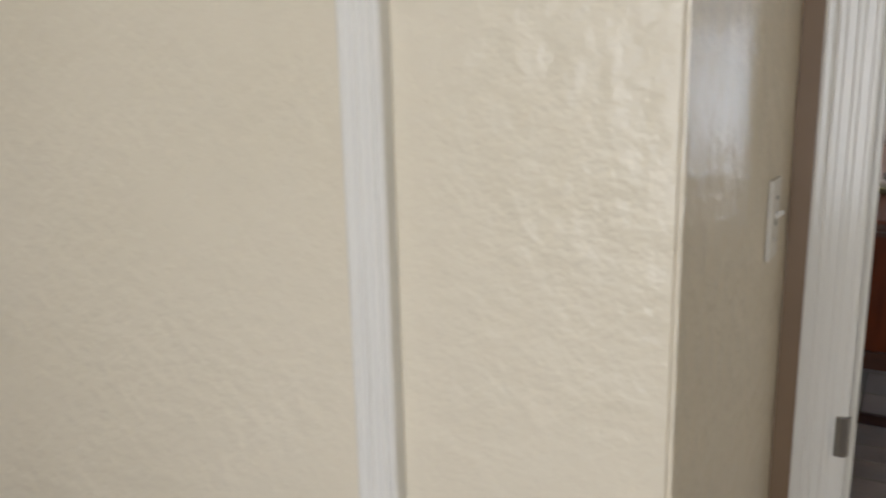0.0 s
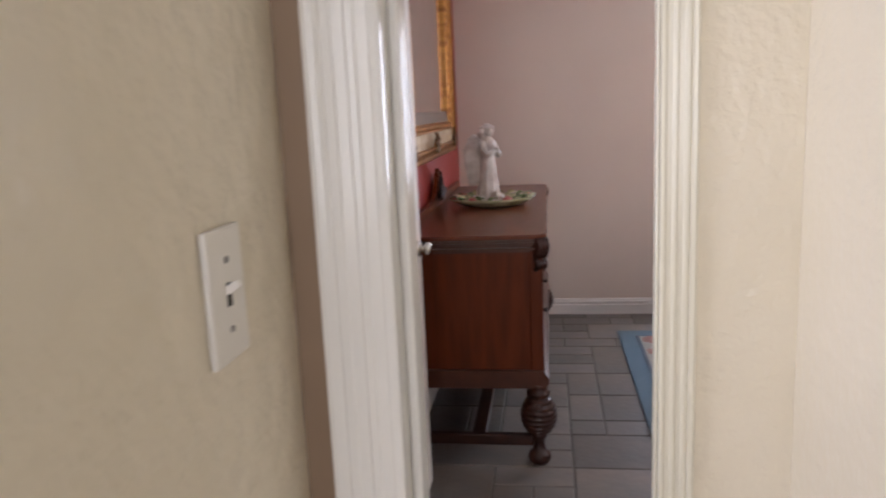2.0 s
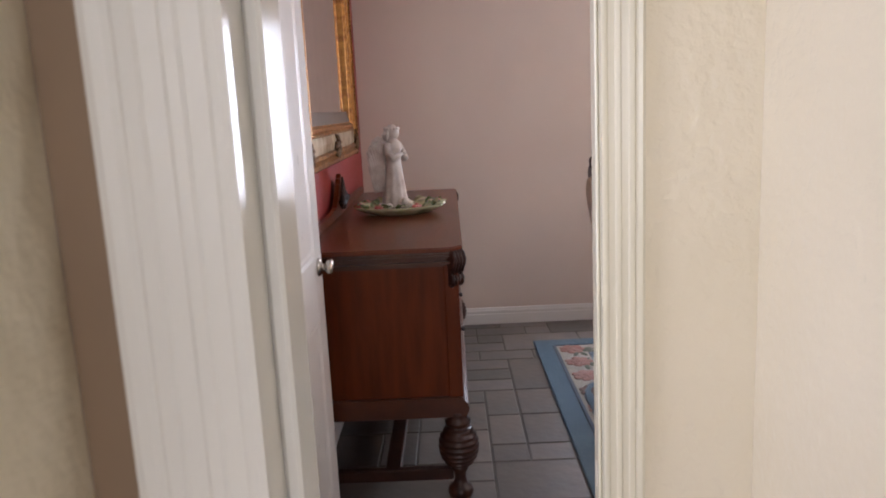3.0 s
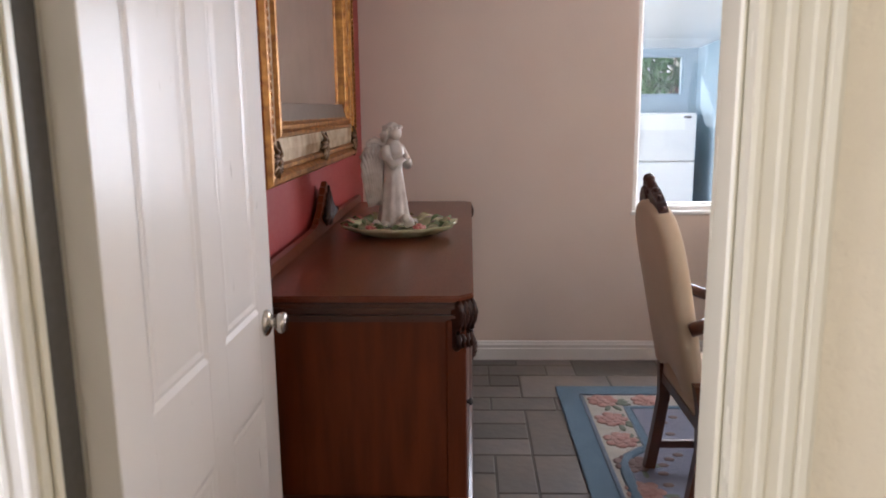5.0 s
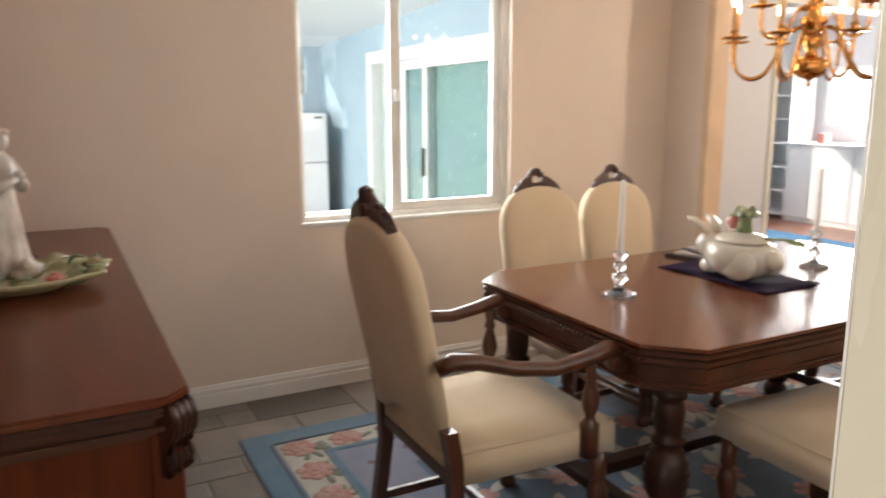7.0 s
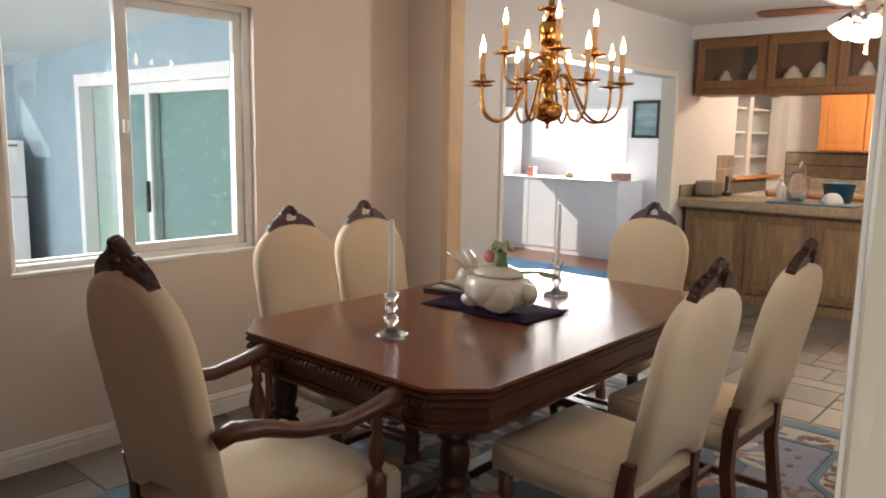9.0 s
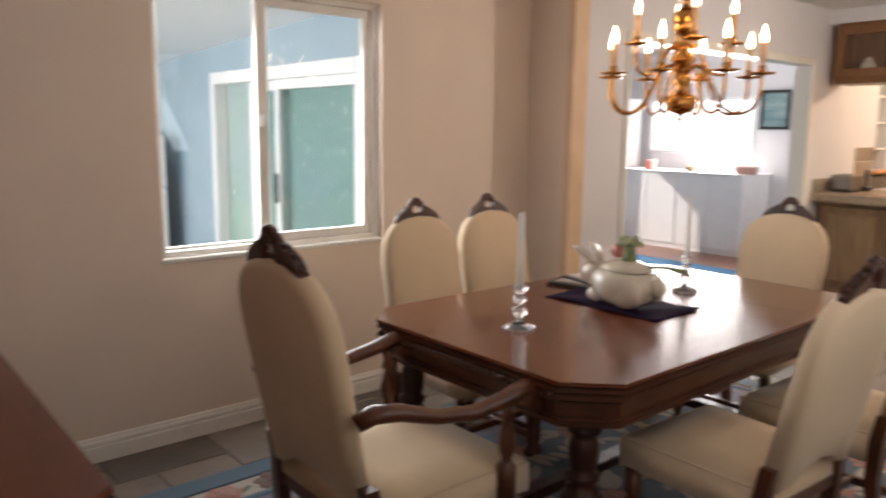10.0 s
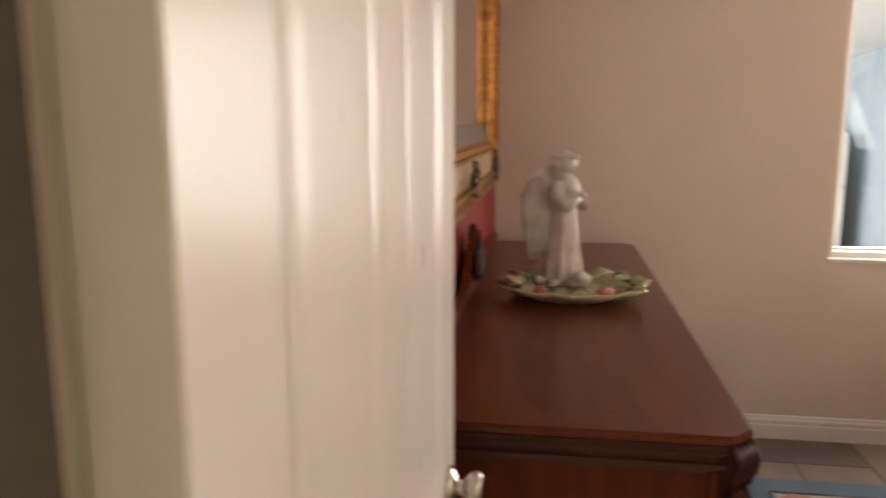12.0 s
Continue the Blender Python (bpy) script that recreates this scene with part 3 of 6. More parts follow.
far_window()
setting("backdrop", boxes((9.75, 9.8, 3.6, 7.2, 0, 3.2)), M["skyglow"], "overexposed daylight outside the window")
setting("backdrop", boxes((1.5, 4.2, 13.5, 13.6, -0.2, 4.0)), M["skyglow"])


# ---- dining room things ----
def door_leaf():
    d = thing("door_2", "white four-panel door standing open, satin nickel knob", "door", (0.033, 0.085, 0.01))
    d["kind"] = "structure"
    W, H, T = 0.765, 2.02, 0.044
    cols = ((0.11, 0.34), (0.435, 0.655))
    rows = ((0.20, 0.79), (0.98, 1.90))
    for sgn, nm in ((1, "leaf"),):
        bm = B()
        box(bm, -T / 2 + 0.006, T / 2 - 0.006, 0.003, W - 0.003, 0.003, H - 0.003)
        for y0, y1 in ((0, cols[0][0]), (cols[0][1], cols[1][0]), (cols[1][1], W)):
            box(bm, -T / 2, T / 2, y0, y1, 0, H, bev=0.0015)
        for y0, y1 in cols:
            for z0, z1 in ((0, rows[0][0]), (rows[0][1], rows[1][0]), (rows[1][1], H)):
                box(bm, -T / 2 + 0.0004, T / 2 - 0.0004, y0 + 0.0002, y1 - 0.0002, z0, z1)
        leaf = part(nm, bm, M["door"], d)
    for y0, y1 in cols:
        for z0, z1 in rows:
            p = B()
            for s in (1, -1):
                x0 = s * (T / 2 - 0.007)
                # sunk moulding, then a raised field
                vs = []
                for inset, dx in ((0.0, 0.007), (0.012, 0.0035), (0.020, 0.0050), (0.030, 0.0032), (0.052, 0.0042)):
                    x = x0 + s * dx
                    vs.append([p.verts.new((x, y, z)) for y, z in ((y0 + inset, z0 + inset), (y1 - inset, z0 + inset), (y1 - inset, z1 - inset), (y0 + inset, z1 - inset))])
                for a, b in zip(vs, vs[1:]):
                    for i in range(4):
                        p.faces.new((a[i], a[(i + 1) % 4], b[(i + 1) % 4], b[i]))
                p.faces.new(vs[-1])
            part("panel", p, M["door"], d)
    for s in (1, -1):
        k = B()
        lathe(k, [(0.030, 0), (0.030, 0.004), (0.024, 0.010), (0.011, 0.014), (0.010, 0.022), (0.016, 0.026), (0.023, 0.032), (0.025, 0.040), (0.022, 0.047), (0.010, 0.049)], seg=20)
        bmesh.ops.transform(k, matrix=pose(s * T / 2, W - 0.064, 0.945, 0, 90 * s, 0), verts=k.verts[:])
        part("knob", k, M["nickel"], d, "satin nickel knob")
    for z in (0.22, 1.78):
        h = B()
        lathe(h, [(0.007, 0), (0.007, 0.09)], (-T / 2 - 0.004, -0.006, z), 10)
        box(h, -T / 2, T / 2 - 0.004, -0.003, -0.0005, z, z + 0.09)
        part("hinge", h, M["nickel"], d)


door_leaf()


def switch_plate():
    s = thing("light_switch", "ivory toggle light switch plate on the cream wall", "light switch", (0.2575, -1.278, 1.304))
    bm = B()
    box(bm, 0, 0.006, -0.035, 0.035, -0.0575, 0.0575, bev=0.0035, seg=2)
    part("plate", bm, M["plastic"], s)
    for z in (-0.030, 0.030):
        c = B()
        lathe(c, [(0.0032, 0), (0.0030, 0.0014), (0.0018, 0.0018)], seg=10)
        bmesh.ops.transform(c, matrix=pose(0.006, 0, z, 0, 90, 0), verts=c.verts[:])
        part("screw", c, M["steel"], s)
    t = B()
    box(t, 0.004, 0.0066, -0.0042, 0.0042, -0.010, 0.010)
    part("slot", t, M["dark"], s)
    t = B()
    prism(t, [(0.005, -0.001), (0.005, 0.008), (0.016, 0.013), (0.018, 0.008)], "y", -0.0045, 0.0045, bev=0.001)
    part("toggle", t, M["plastic"], s)


switch_plate()


def bulb_leg(top, r):
    """Turned leg with a big reeded bulb, from the floor to top."""
    prof = [(0.030, 0), (0.044, 0.012), (0.048, 0.030), (0.042, 0.048), (0.026, 0.060), (0.022, 0.085), (0.024, 0.105), (0.032, 0.118), (0.034, 0.130), (0.024, 0.138)]
    z0, z1 = 0.145, top - 0.075
    n = 7
    for i in range(n):
        u = i / (n - 1)
        rr = 0.034 + (r - 0.034) * math.sin(math.pi * (0.10 + 0.80 * u)) ** 0.6
        prof += [(rr, z0 + (z1 - z0) * u), (rr * 1.0, z0 + (z1 - z0) * (u + 0.30 / n)), (rr * 0.87, z0 + (z1 - z0) * (u + 0.62 / n))]
    prof += [(0.030, top - 0.062), (0.046, top - 0.05), (0.048, top - 0.035), (0.036, top - 0.028), (0.040, top - 0.012), (0.040, top)]
    return lathe(B(), prof, seg=18)


def frame_ring(bm, x, a0, a1, z0, z1, prof):
    """A mitred frame in the plane across x; prof is (inset, stand-out) from its outer to its inner edge."""
    loops = []
    for w, d in prof:
        loops.append([bm.verts.new((x + d, a, z)) for a, z in ((a0 + w, z0 + w), (a1 - w, z0 + w), (a1 - w, z1 - w), (a0 + w, z1 - w))])
    for a, b in zip(loops, loops[1:]):
        for i in range(4):
            bm.faces.new((a[i], a[(i + 1) % 4], b[(i + 1) % 4], b[i]))
    return bm


def sideboard():
    s = thing("sideboard", "carved mahogany sideboard with bulbous turned legs against the red wall", "sideboard", (0.225, 1.965, 0))
    L, D, T = 0.965, 0.295, 0.96
    def slab(ins, c, z0, z1, bev):
        """A board with its two front corners clipped, drawn in by ins."""
        y = L - ins
        return prism(B(), [(-D + 0.01, -y), (D - ins - c, -y), (D - ins, -y + c), (D - ins, y - c), (D - ins - c, y), (-D + 0.01, y)], "z", z0, z1, bev)

    part("top", slab(0.0, 0.036, T - 0.016, T, 0.004), M["mahog"], s, "polished red-brown top")
    for ins, z0, z1, bev in ((0.010, T - 0.020, T - 0.016, 0.0), (0.003, T - 0.026, T - 0.020, 0.0025), (0.009, T - 0.029, T - 0.026, 0.0), (0.004, T - 0.035, T - 0.029, 0.0025),
                             (0.011, T - 0.039, T - 0.035, 0.0), (0.005, T - 0.071, T - 0.039, 0.012)):
        part("moulding", slab(ins, 0.036, z0, z1, bev), M["tabedge"], s)
    body = B()
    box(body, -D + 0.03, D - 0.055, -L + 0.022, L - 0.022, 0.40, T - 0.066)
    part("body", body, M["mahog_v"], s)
    for y in (-L + 0.04, L - 0.04):
        sg = -1 if y < 0 else 1
        for x in (D - 0.045, -D + 0.05):
            p = B()
            box(p, x - 0.026, x + 0.026, y - 0.026, y + 0.026, 0.335, T - 0.066, bev=0.004)
            part("corner_post", p, M["mahog_v"], s)
            if x > 0:
                leg = bulb_leg(0.345, 0.076)
                bmesh.ops.translate(leg, verts=leg.verts[:], vec=(x, y, 0))
                part("leg", leg, M["tabdark"], s, "turned bulbous leg with a bun foot")
                c = B()
                # fluted scroll corbel set across the clipped corner
                q = 0.7071
                cx, cy = D - 0.030, sg * (L - 0.030)
                core = [(-0.03, T - 0.018), (0.016, T - 0.018), (0.022, T - 0.045), (0.020, T - 0.065), (0.008, T - 0.098), (0.012, T - 0.122), (0.004, T - 0.140), (-0.03, T - 0.140)]
                faces = [[c.verts.new((cx + q * o + q * w, cy + sg * (q * o - q * w), z)) for o, z in core] for w in (-0.029, 0.029)]
                c.faces.new(faces[0])
                c.faces.new(faces[1][::-1])
                for k in range(len(core)):
                    k2 = (k + 1) % len(core)
                    c.faces.new((faces[0][k], faces[1][k], faces[1][k2], faces[0][k2]))
                for w in (-0.0225, -0.0075, 0.0075, 0.0225):
                    tube(c, [(cx + q * (o + w), cy + sg * q * (o - w), z) for o, z in ((0.008, T - 0.016), (0.020, T - 0.026), (0.026, T - 0.046), (0.022, T - 0.068), (0.012, T - 0.090),
                                                                                  (0.009, T - 0.104), (0.014, T - 0.118), (0.012, T - 0.132), (0.002, T - 0.141))], 0.0078, 7)
                part("corbel", c, M["tabdark"], s, "carved scroll corbel")
            else:
                leg = B()
                box(leg, x - 0.024, x + 0.024, y - 0.024, y + 0.024, 0.0, 0.335, bev=0.004)
                part("leg", leg, M["tabdark"], s)
        st = B()
        box(st, -D + 0.07, D - 0.07, y - 0.016, y + 0.016, 0.078, 0.124, bev=0.004)
        part("stretcher", st, M["tabdark"], s)
    st = B()
    box(st, -0.03, 0.03, -L + 0.06, L - 0.06, 0.080, 0.118, bev=0.004)
    part("stretcher", st, M["tabdark"], s)
    rail = B()
    prism(rail, [(-D + 0.02, 0.332), (-D + 0.02, 0.408), (D - 0.026, 0.408), (D - 0.018, 0.400), (D - 0.014, 0.386), (D - 0.004, 0.380), (D, 0.368), (D - 0.002, 0.350), (D - 0.010, 0.344), (D - 0.014, 0.332)], "y", -L + 0.004, L - 0.004, bev=0.003)
    part("base_rail", rail, M["tabedge"], s)
    # front: drawers above doors, seen along the face
    for i, (y0, y1) in enumerate(((-0.86, -0.36), (-0.34, 0.34), (0.36, 0.86))):
        f = B()
        box(f, D - 0.056, D - 0.034, y0, y1, 0.735, 0.885, bev=0.005)
        dr = part("drawer", f, M["mahog"], s)
        for yy in ((y0 + y1) / 2 - 0.12, (y0 + y1) / 2 + 0.12):
            h = B()
            tube(h, [(D - 0.034, yy - 0.035, 0.82), (D - 0.014, yy - 0.034, 0.812), (D - 0.004, yy - 0.02, 0.795), (D - 0.002, yy, 0.79), (D - 0.004, yy + 0.02, 0.795), (D - 0.014, yy + 0.034, 0.812), (D - 0.034, yy + 0.035, 0.82)], 0.004, 8)
            part("handle", h, M["black"], dr, "dark metal bail pull")
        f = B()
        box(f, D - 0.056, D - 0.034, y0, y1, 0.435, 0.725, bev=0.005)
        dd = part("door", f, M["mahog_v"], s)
        h = B()
        lathe(h, [(0.012, 0), (0.012, 0.004), (0.005, 0.008), (0.006, 0.018), (0.011, 0.026), (0.006, 0.032)], seg=12)
        bmesh.ops.transform(h, matrix=pose(D - 0.034, y0 + 0.05, 0.62, 0, 90, 0), verts=h.verts[:])
        part("handle", h, M["black"], dd)
    g = B()
    half = [(0.96, 0.962), (0.96, 0.985), (0.94, 0.998), (0.70, 1.0), (0.40, 1.0), (0.24, 1.002), (0.19, 1.012), (0.165, 1.03), (0.15, 1.028), (0.13, 1.052), (0.115, 1.05), (0.098, 1.078),
            (0.084, 1.077), (0.068, 1.104), (0.054, 1.104), (0.038, 1.130), (0.024, 1.131), (0.0, 1.150)]
    PK = 0.072
    out = [(-y if y > 0.3 else PK - y, z) for y, z in half] + [(y if y > 0.3 else PK + y, z) for y, z in reversed(half[:-1])]
    prism(g, out, "x", -D + 0.012, -D + 0.034, bev=0.002)
    gal = part("gallery", g, M["mahog"], s, "low back gallery rising to a carved pointed peak")
    c = B()
    for k in range(-4, 5):
        u = k / 4
        tube(c, [(-D + 0.036, PK + 0.010 * k, 0.99), (-D + 0.046, PK + 0.030 * k, 1.03), (-D + 0.040, PK + 0.026 * k, 1.035 + 0.10 * (1 - abs(u)))], [0.008, 0.013, 0.005], 6)
    ball(c, (-D + 0.04, PK, 1.01), 0.03, 0.6, 1, 1)
    part("carving", c, M["tabdark"], gal)


sideboard()


def mirror():
    m = thing("wall_mirror", "large gilt framed mirror hanging on the red wall", "mirror", (-0.08, 2.05, 1.202))
    H, A = 1.07, 0.80
    g = B()
    frame_ring(g, 0, -A, A, 0, H, [(0, 0), (0, 0.030), (0.010, 0.044), (0.026, 0.046), (0.036, 0.034), (0.040, 0.030), (0.046, 0.040), (0.058, 0.040), (0.064, 0.028)])
    part("outer_frame", g, M["gold"], m, "antique gilt outer moulding")
    g = B()
    frame_ring(g, 0, -A, A, 0, H, [(0.064, 0.028), (0.10, 0.030), (0.135, 0.026)])
    part("middle_band", g, M["giltpale"], m, "worn pale gilt band")
    g = B()
    frame_ring(g, 0, -A, A, 0, H, [(0.135, 0.026), (0.140, 0.038), (0.150, 0.040), (0.155, 0.032), (0.162, 0.036), (0.172, 0.036), (0.178, 0.026), (0.184, 0.022), (0.1845, 0.004)])
    part("inner_frame", g, M["gold"], m)
    # Bottom lip only: its unlit look is painted grey-brown.
    g = B()
    prism(g, [(0.0065, 0.184), (0.022, 0.184), (0.018, 0.200), (0.0085, 0.238), (0.0065, 0.240)], "y", -A + 0.186, A - 0.186)
    part("bevel", g, M["greybead"], m, "sloping lower slip, the unlit gilt lip painted grey-brown")
    g = B()
    box(g, 0.001, 0.006, -A + 0.183, A - 0.183, 0.183, H - 0.183)
    part("mirror_glass", g, M["mirror"], m)
    rnd = random.Random(8)
    for (cy, cz, dy) in ((-A + 0.07, 0.07, 1), (A - 0.07, 0.07, -1), (-A + 0.07, H - 0.07, 1), (A - 0.07, H - 0.07, -1), (0.0, 0.075, 1)):
        o = B()
        for k in range(11):
            a = 2 * math.pi * k / 11
            r = rnd.uniform(0.045, 0.075)
            tube(o, [(0.032, cy, cz), (0.046, cy + 0.5 * r * math.cos(a), cz + 0.5 * r * math.sin(a)), (0.036, cy + r * math.cos(a + 0.35), cz + r * math.sin(a + 0.35))], [0.010, 0.010, 0.004], 6)
        ball(o, (0.042, cy, cz), 0.015)
        part("ornament", o, M["bronze"], m, "gilt acanthus ornament")
    bead_me = mesh_of("bead", ball(B(), (0, 0, 0), 0.010, 0.6, 0.8, 1.15, 8, 6), M["gold"])
    # beads down the outer edge
    for y in (-A + 0.03, A - 0.03):
        n = 34
        for k in range(n):
            bd = new("bead", bead_me)
            bd.parent = m
            bd.location = (0.044, y, 0.14 + (H - 0.28) * k / (n - 1))


mirror()


def statue():
    bm = B()
    # robe, with folds pressed into it
    rings, n = [], 40
    prof = [(0.060, 0.0), (0.061, 0.02), (0.056, 0.05), (0.049, 0.10), (0.042, 0.16), (0.036, 0.20), (0.038, 0.235), (0.044, 0.265), (0.041, 0.290), (0.026, 0.305), (0.018, 0.316)]
    for r, z in prof:
        fold = 0.13 * max(0, 1 - z / 0.20)
        rings.append([bm.verts.new((r * (1 + fold * math.sin(9 * 2 * math.pi * i / n)) * math.cos(2 * math.pi * i / n),
                                    0.82 * r * (1 + fold * math.sin(9 * 2 * math.pi * i / n)) * math.sin(2 * math.pi * i / n), z)) for i in range(n)])
    for a, b in zip(rings, rings[1:]):
        for i in range(n):
            bm.faces.new((a[i], a[(i + 1) % n], b[(i + 1) % n], b[i])).smooth = True
    bm.faces.new(list(reversed(rings[0])))
    bm.faces.new(rings[-1])
    ball(bm, (0.012, 0, 0.338), 0.026, 0.95, 0.88, 1.15, 14, 10)
    ball(bm, (0.0, 0, 0.345), 0.030, 0.95, 0.95, 1.0, 14, 10)
    for k in range(12):
        a = 2 * math.pi * k / 12
        ball(bm, (0.0 + 0.029 * math.cos(a), 0.028 * math.sin(a), 0.356), 0.0095, 1, 1, 0.9, 7, 5)
    for k in range(7):
        a = radians(90 + 30 * k)
        tube(bm, [(0.026 * math.cos(a), 0.026 * math.sin(a), 0.352), (0.032 * math.cos(a) - 0.006, 0.033 * math.sin(a), 0.328), (0.030 * math.cos(a) - 0.008, 0.034 * math.sin(a), 0.302)], [0.010, 0.011, 0.006], 6)
    for s in (1, -1):
        tube(bm, [(0.0, s * 0.038, 0.288), (0.012, s * 0.050, 0.250), (0.034, s * 0.042, 0.222), (0.056, s * 0.010, 0.246)], [0.017, 0.019, 0.018, 0.010], 10)
        # wings: overlapping rows of feathers swept back and down from a rounded leading edge
        for row, (k0, ln, rr) in enumerate(((8, 0.235, 0.0105), (7, 0.150, 0.010), (6, 0.080, 0.0095))):
            for k in range(k0):
                u = k / (k0 - 1)
                ax, az = -0.024 - 0.050 * u, 0.262 + 0.046 * math.sin(math.pi * (0.22 + 0.62 * u))
                lf = ln * (0.72 + 0.28 * math.sin(math.pi * (0.25 + 0.5 * u)))
                y0 = s * (0.020 + 0.034 * u + 0.004 * row)
                tube(bm, [(ax, y0, az), (ax - 0.012, y0 + s * 0.010, az - 0.45 * lf), (ax + 0.004 - 0.010 * (1 - u), y0 + s * 0.004, az - lf)], [rr * 0.8, rr, 0.003], 6, 1.0)
        tube(bm, [(-0.018, s * 0.016, 0.262), (-0.030, s * 0.026, 0.300), (-0.050, s * 0.040, 0.312), (-0.070, s * 0.050, 0.298), (-0.080, s * 0.056, 0.262), (-0.082, s * 0.058, 0.20)],
             [0.010, 0.013, 0.014, 0.013, 0.011, 0.006], 8)
    ball(bm, (0.058, 0, 0.252), 0.012)
    # lamb and blossoms at the feet
    ball(bm, (0.070, -0.025, 0.022), 0.026, 1.3, 1, 0.9)
    ball(bm, (0.085, -0.045, 0.038), 0.016)
    for k in range(9):
        a = 0.7 * k
        ball(bm, (0.075 * math.cos(a), 0.068 * math.sin(a), 0.012), 0.016, 1, 1, 0.8, 8, 6)
    ob = part("angel_statue", bm, M["statue"])
    ob.matrix_basis = pose(0.220, 2.04, 0.978, 0, 0, -32) @ Matrix.Scale(1.05, 4)
    tagged(ob, "white glazed ceramic angel figurine standing in a leafy dish", "statue")


statue()


def leaf_dish():
    d = thing("leaf_dish", "oval ceramic dish with green leaves and red roses on its rim", "dish", (0.245, 1.935, 0.96))
    bm = B()
    n = 48
    rings = []
    for r, z in ((0.10, 0.0), (0.125, 0.001), (0.15, 0.010), (0.19, 0.026), (0.212, 0.038), (0.21, 0.043), (0.185, 0.034), (0.15, 0.022), (0.12, 0.016), (0.05, 0.016)):
        w = 0.05 if r > 0.14 else 0
        rings.append([bm.verts.new((r * (1 + w * math.sin(11 * 2 * math.pi * i / n)) * math.cos(2 * math.pi * i / n),
                                    0.78 * r * (1 + w * math.sin(11 * 2 * math.pi * i / n)) * math.sin(2 * math.pi * i / n), z + 0.3 * w * (0.15 + r) * 0.3 * math.cos(7 * 2 * math.pi * i / n))) for i in range(n)])
    for a, b in zip(rings, rings[1:]):
        for i in range(n):
            bm.faces.new((a[i], a[(i + 1) % n], b[(i + 1) % n], b[i])).smooth = True
    bm.faces.new(list(reversed(rings[0])))
    bm.faces.new(rings[-1])
    part("plate", bm, M["dish"], d)
    rnd = random.Random(5)
    for k in range(18):
        a = 2 * math.pi * k / 18 + rnd.uniform(-0.1, 0.1)
        lf = B()
        ln, wd = rnd.uniform(0.045, 0.07), rnd.uniform(0.02, 0.03)
        rows = []
        for i in range(6):
            u = i / 5
            w = wd * math.sin(math.pi * min(0.98, 0.08 + 0.9 * u)) * (1.15 if i % 2 else 0.9)
            z = 0.012 * math.sin(3 * u)
            rows.append([lf.verts.new((ln * (u - 0.5), s * w, z + 0.5 * abs(s) * w * 0.5)) for s in (-1, 0, 1)])
        for p, q in zip(rows, rows[1:]):
            for i in range(2):
                lf.faces.new((p[i], p[i + 1], q[i + 1], q[i])).smooth = True
        got = bmesh.ops.extrude_face_region(lf, geom=lf.faces[:])
        bmesh.ops.translate(lf, verts=[v for v in got["geom"] if isinstance(v, bmesh.types.BMVert)], vec=(0, 0, -0.003))
        rr = rnd.uniform(0.165, 0.195)
        bmesh.ops.transform(lf, matrix=pose(rr * math.cos(a), 0.78 * rr * math.sin(a), 0.042, rnd.uniform(-15, 15), -18, math.degrees(a) + rnd.uniform(-70, 70)), verts=lf.verts[:])
        part("leaf", lf, M["leafg"] if k % 3 else M["dish"], d)
    for a in (0.1, 1.5, 2.6, 3.3, 4.25, 5.2):
        f = B()
        c = Vector((0.185 * math.cos(a), 0.144 * math.sin(a), 0.048))
        ball(f, c, 0.013)
        for k in range(6):
            b = k * 1.05
            ball(f, c + Vector((0.013 * math.cos(b), 0.013 * math.sin(b), -0.002)), 0.011, 1, 1, 0.8, 8, 6)
        part("rose", f, M["rosered"], d, "small red ceramic rose")


leaf_dish()


# ---- dining set ----
def turned(prof, c, seg=14):
    return lathe(B(), prof, c, seg)


def arch(w, z0, z1, lean=0.0, n=14):
    """Outline of a chair back: straight sides, a rounded shoulder and an arched head."""
    pts = [(-w * 0.94, z0), (-w, z0 + 0.62 * (z1 - z0))]
    for i in range(n + 1):
        a = math.pi * (1 - i / n)
        pts.append((w * math.copysign(abs(math.cos(a)) ** 0.80, math.cos(a)), z0 + (z1 - z0) * (0.66 + 0.34 * abs(math.sin(a)) ** 0.84)))
    return pts + [(w, z0 + 0.62 * (z1 - z0)), (w * 0.94, z0), (w * 0.72, z0), (w * 0.45, z0 + 0.040), (0, z0 + 0.058), (-w * 0.45, z0 + 0.040), (-w * 0.72, z0)]


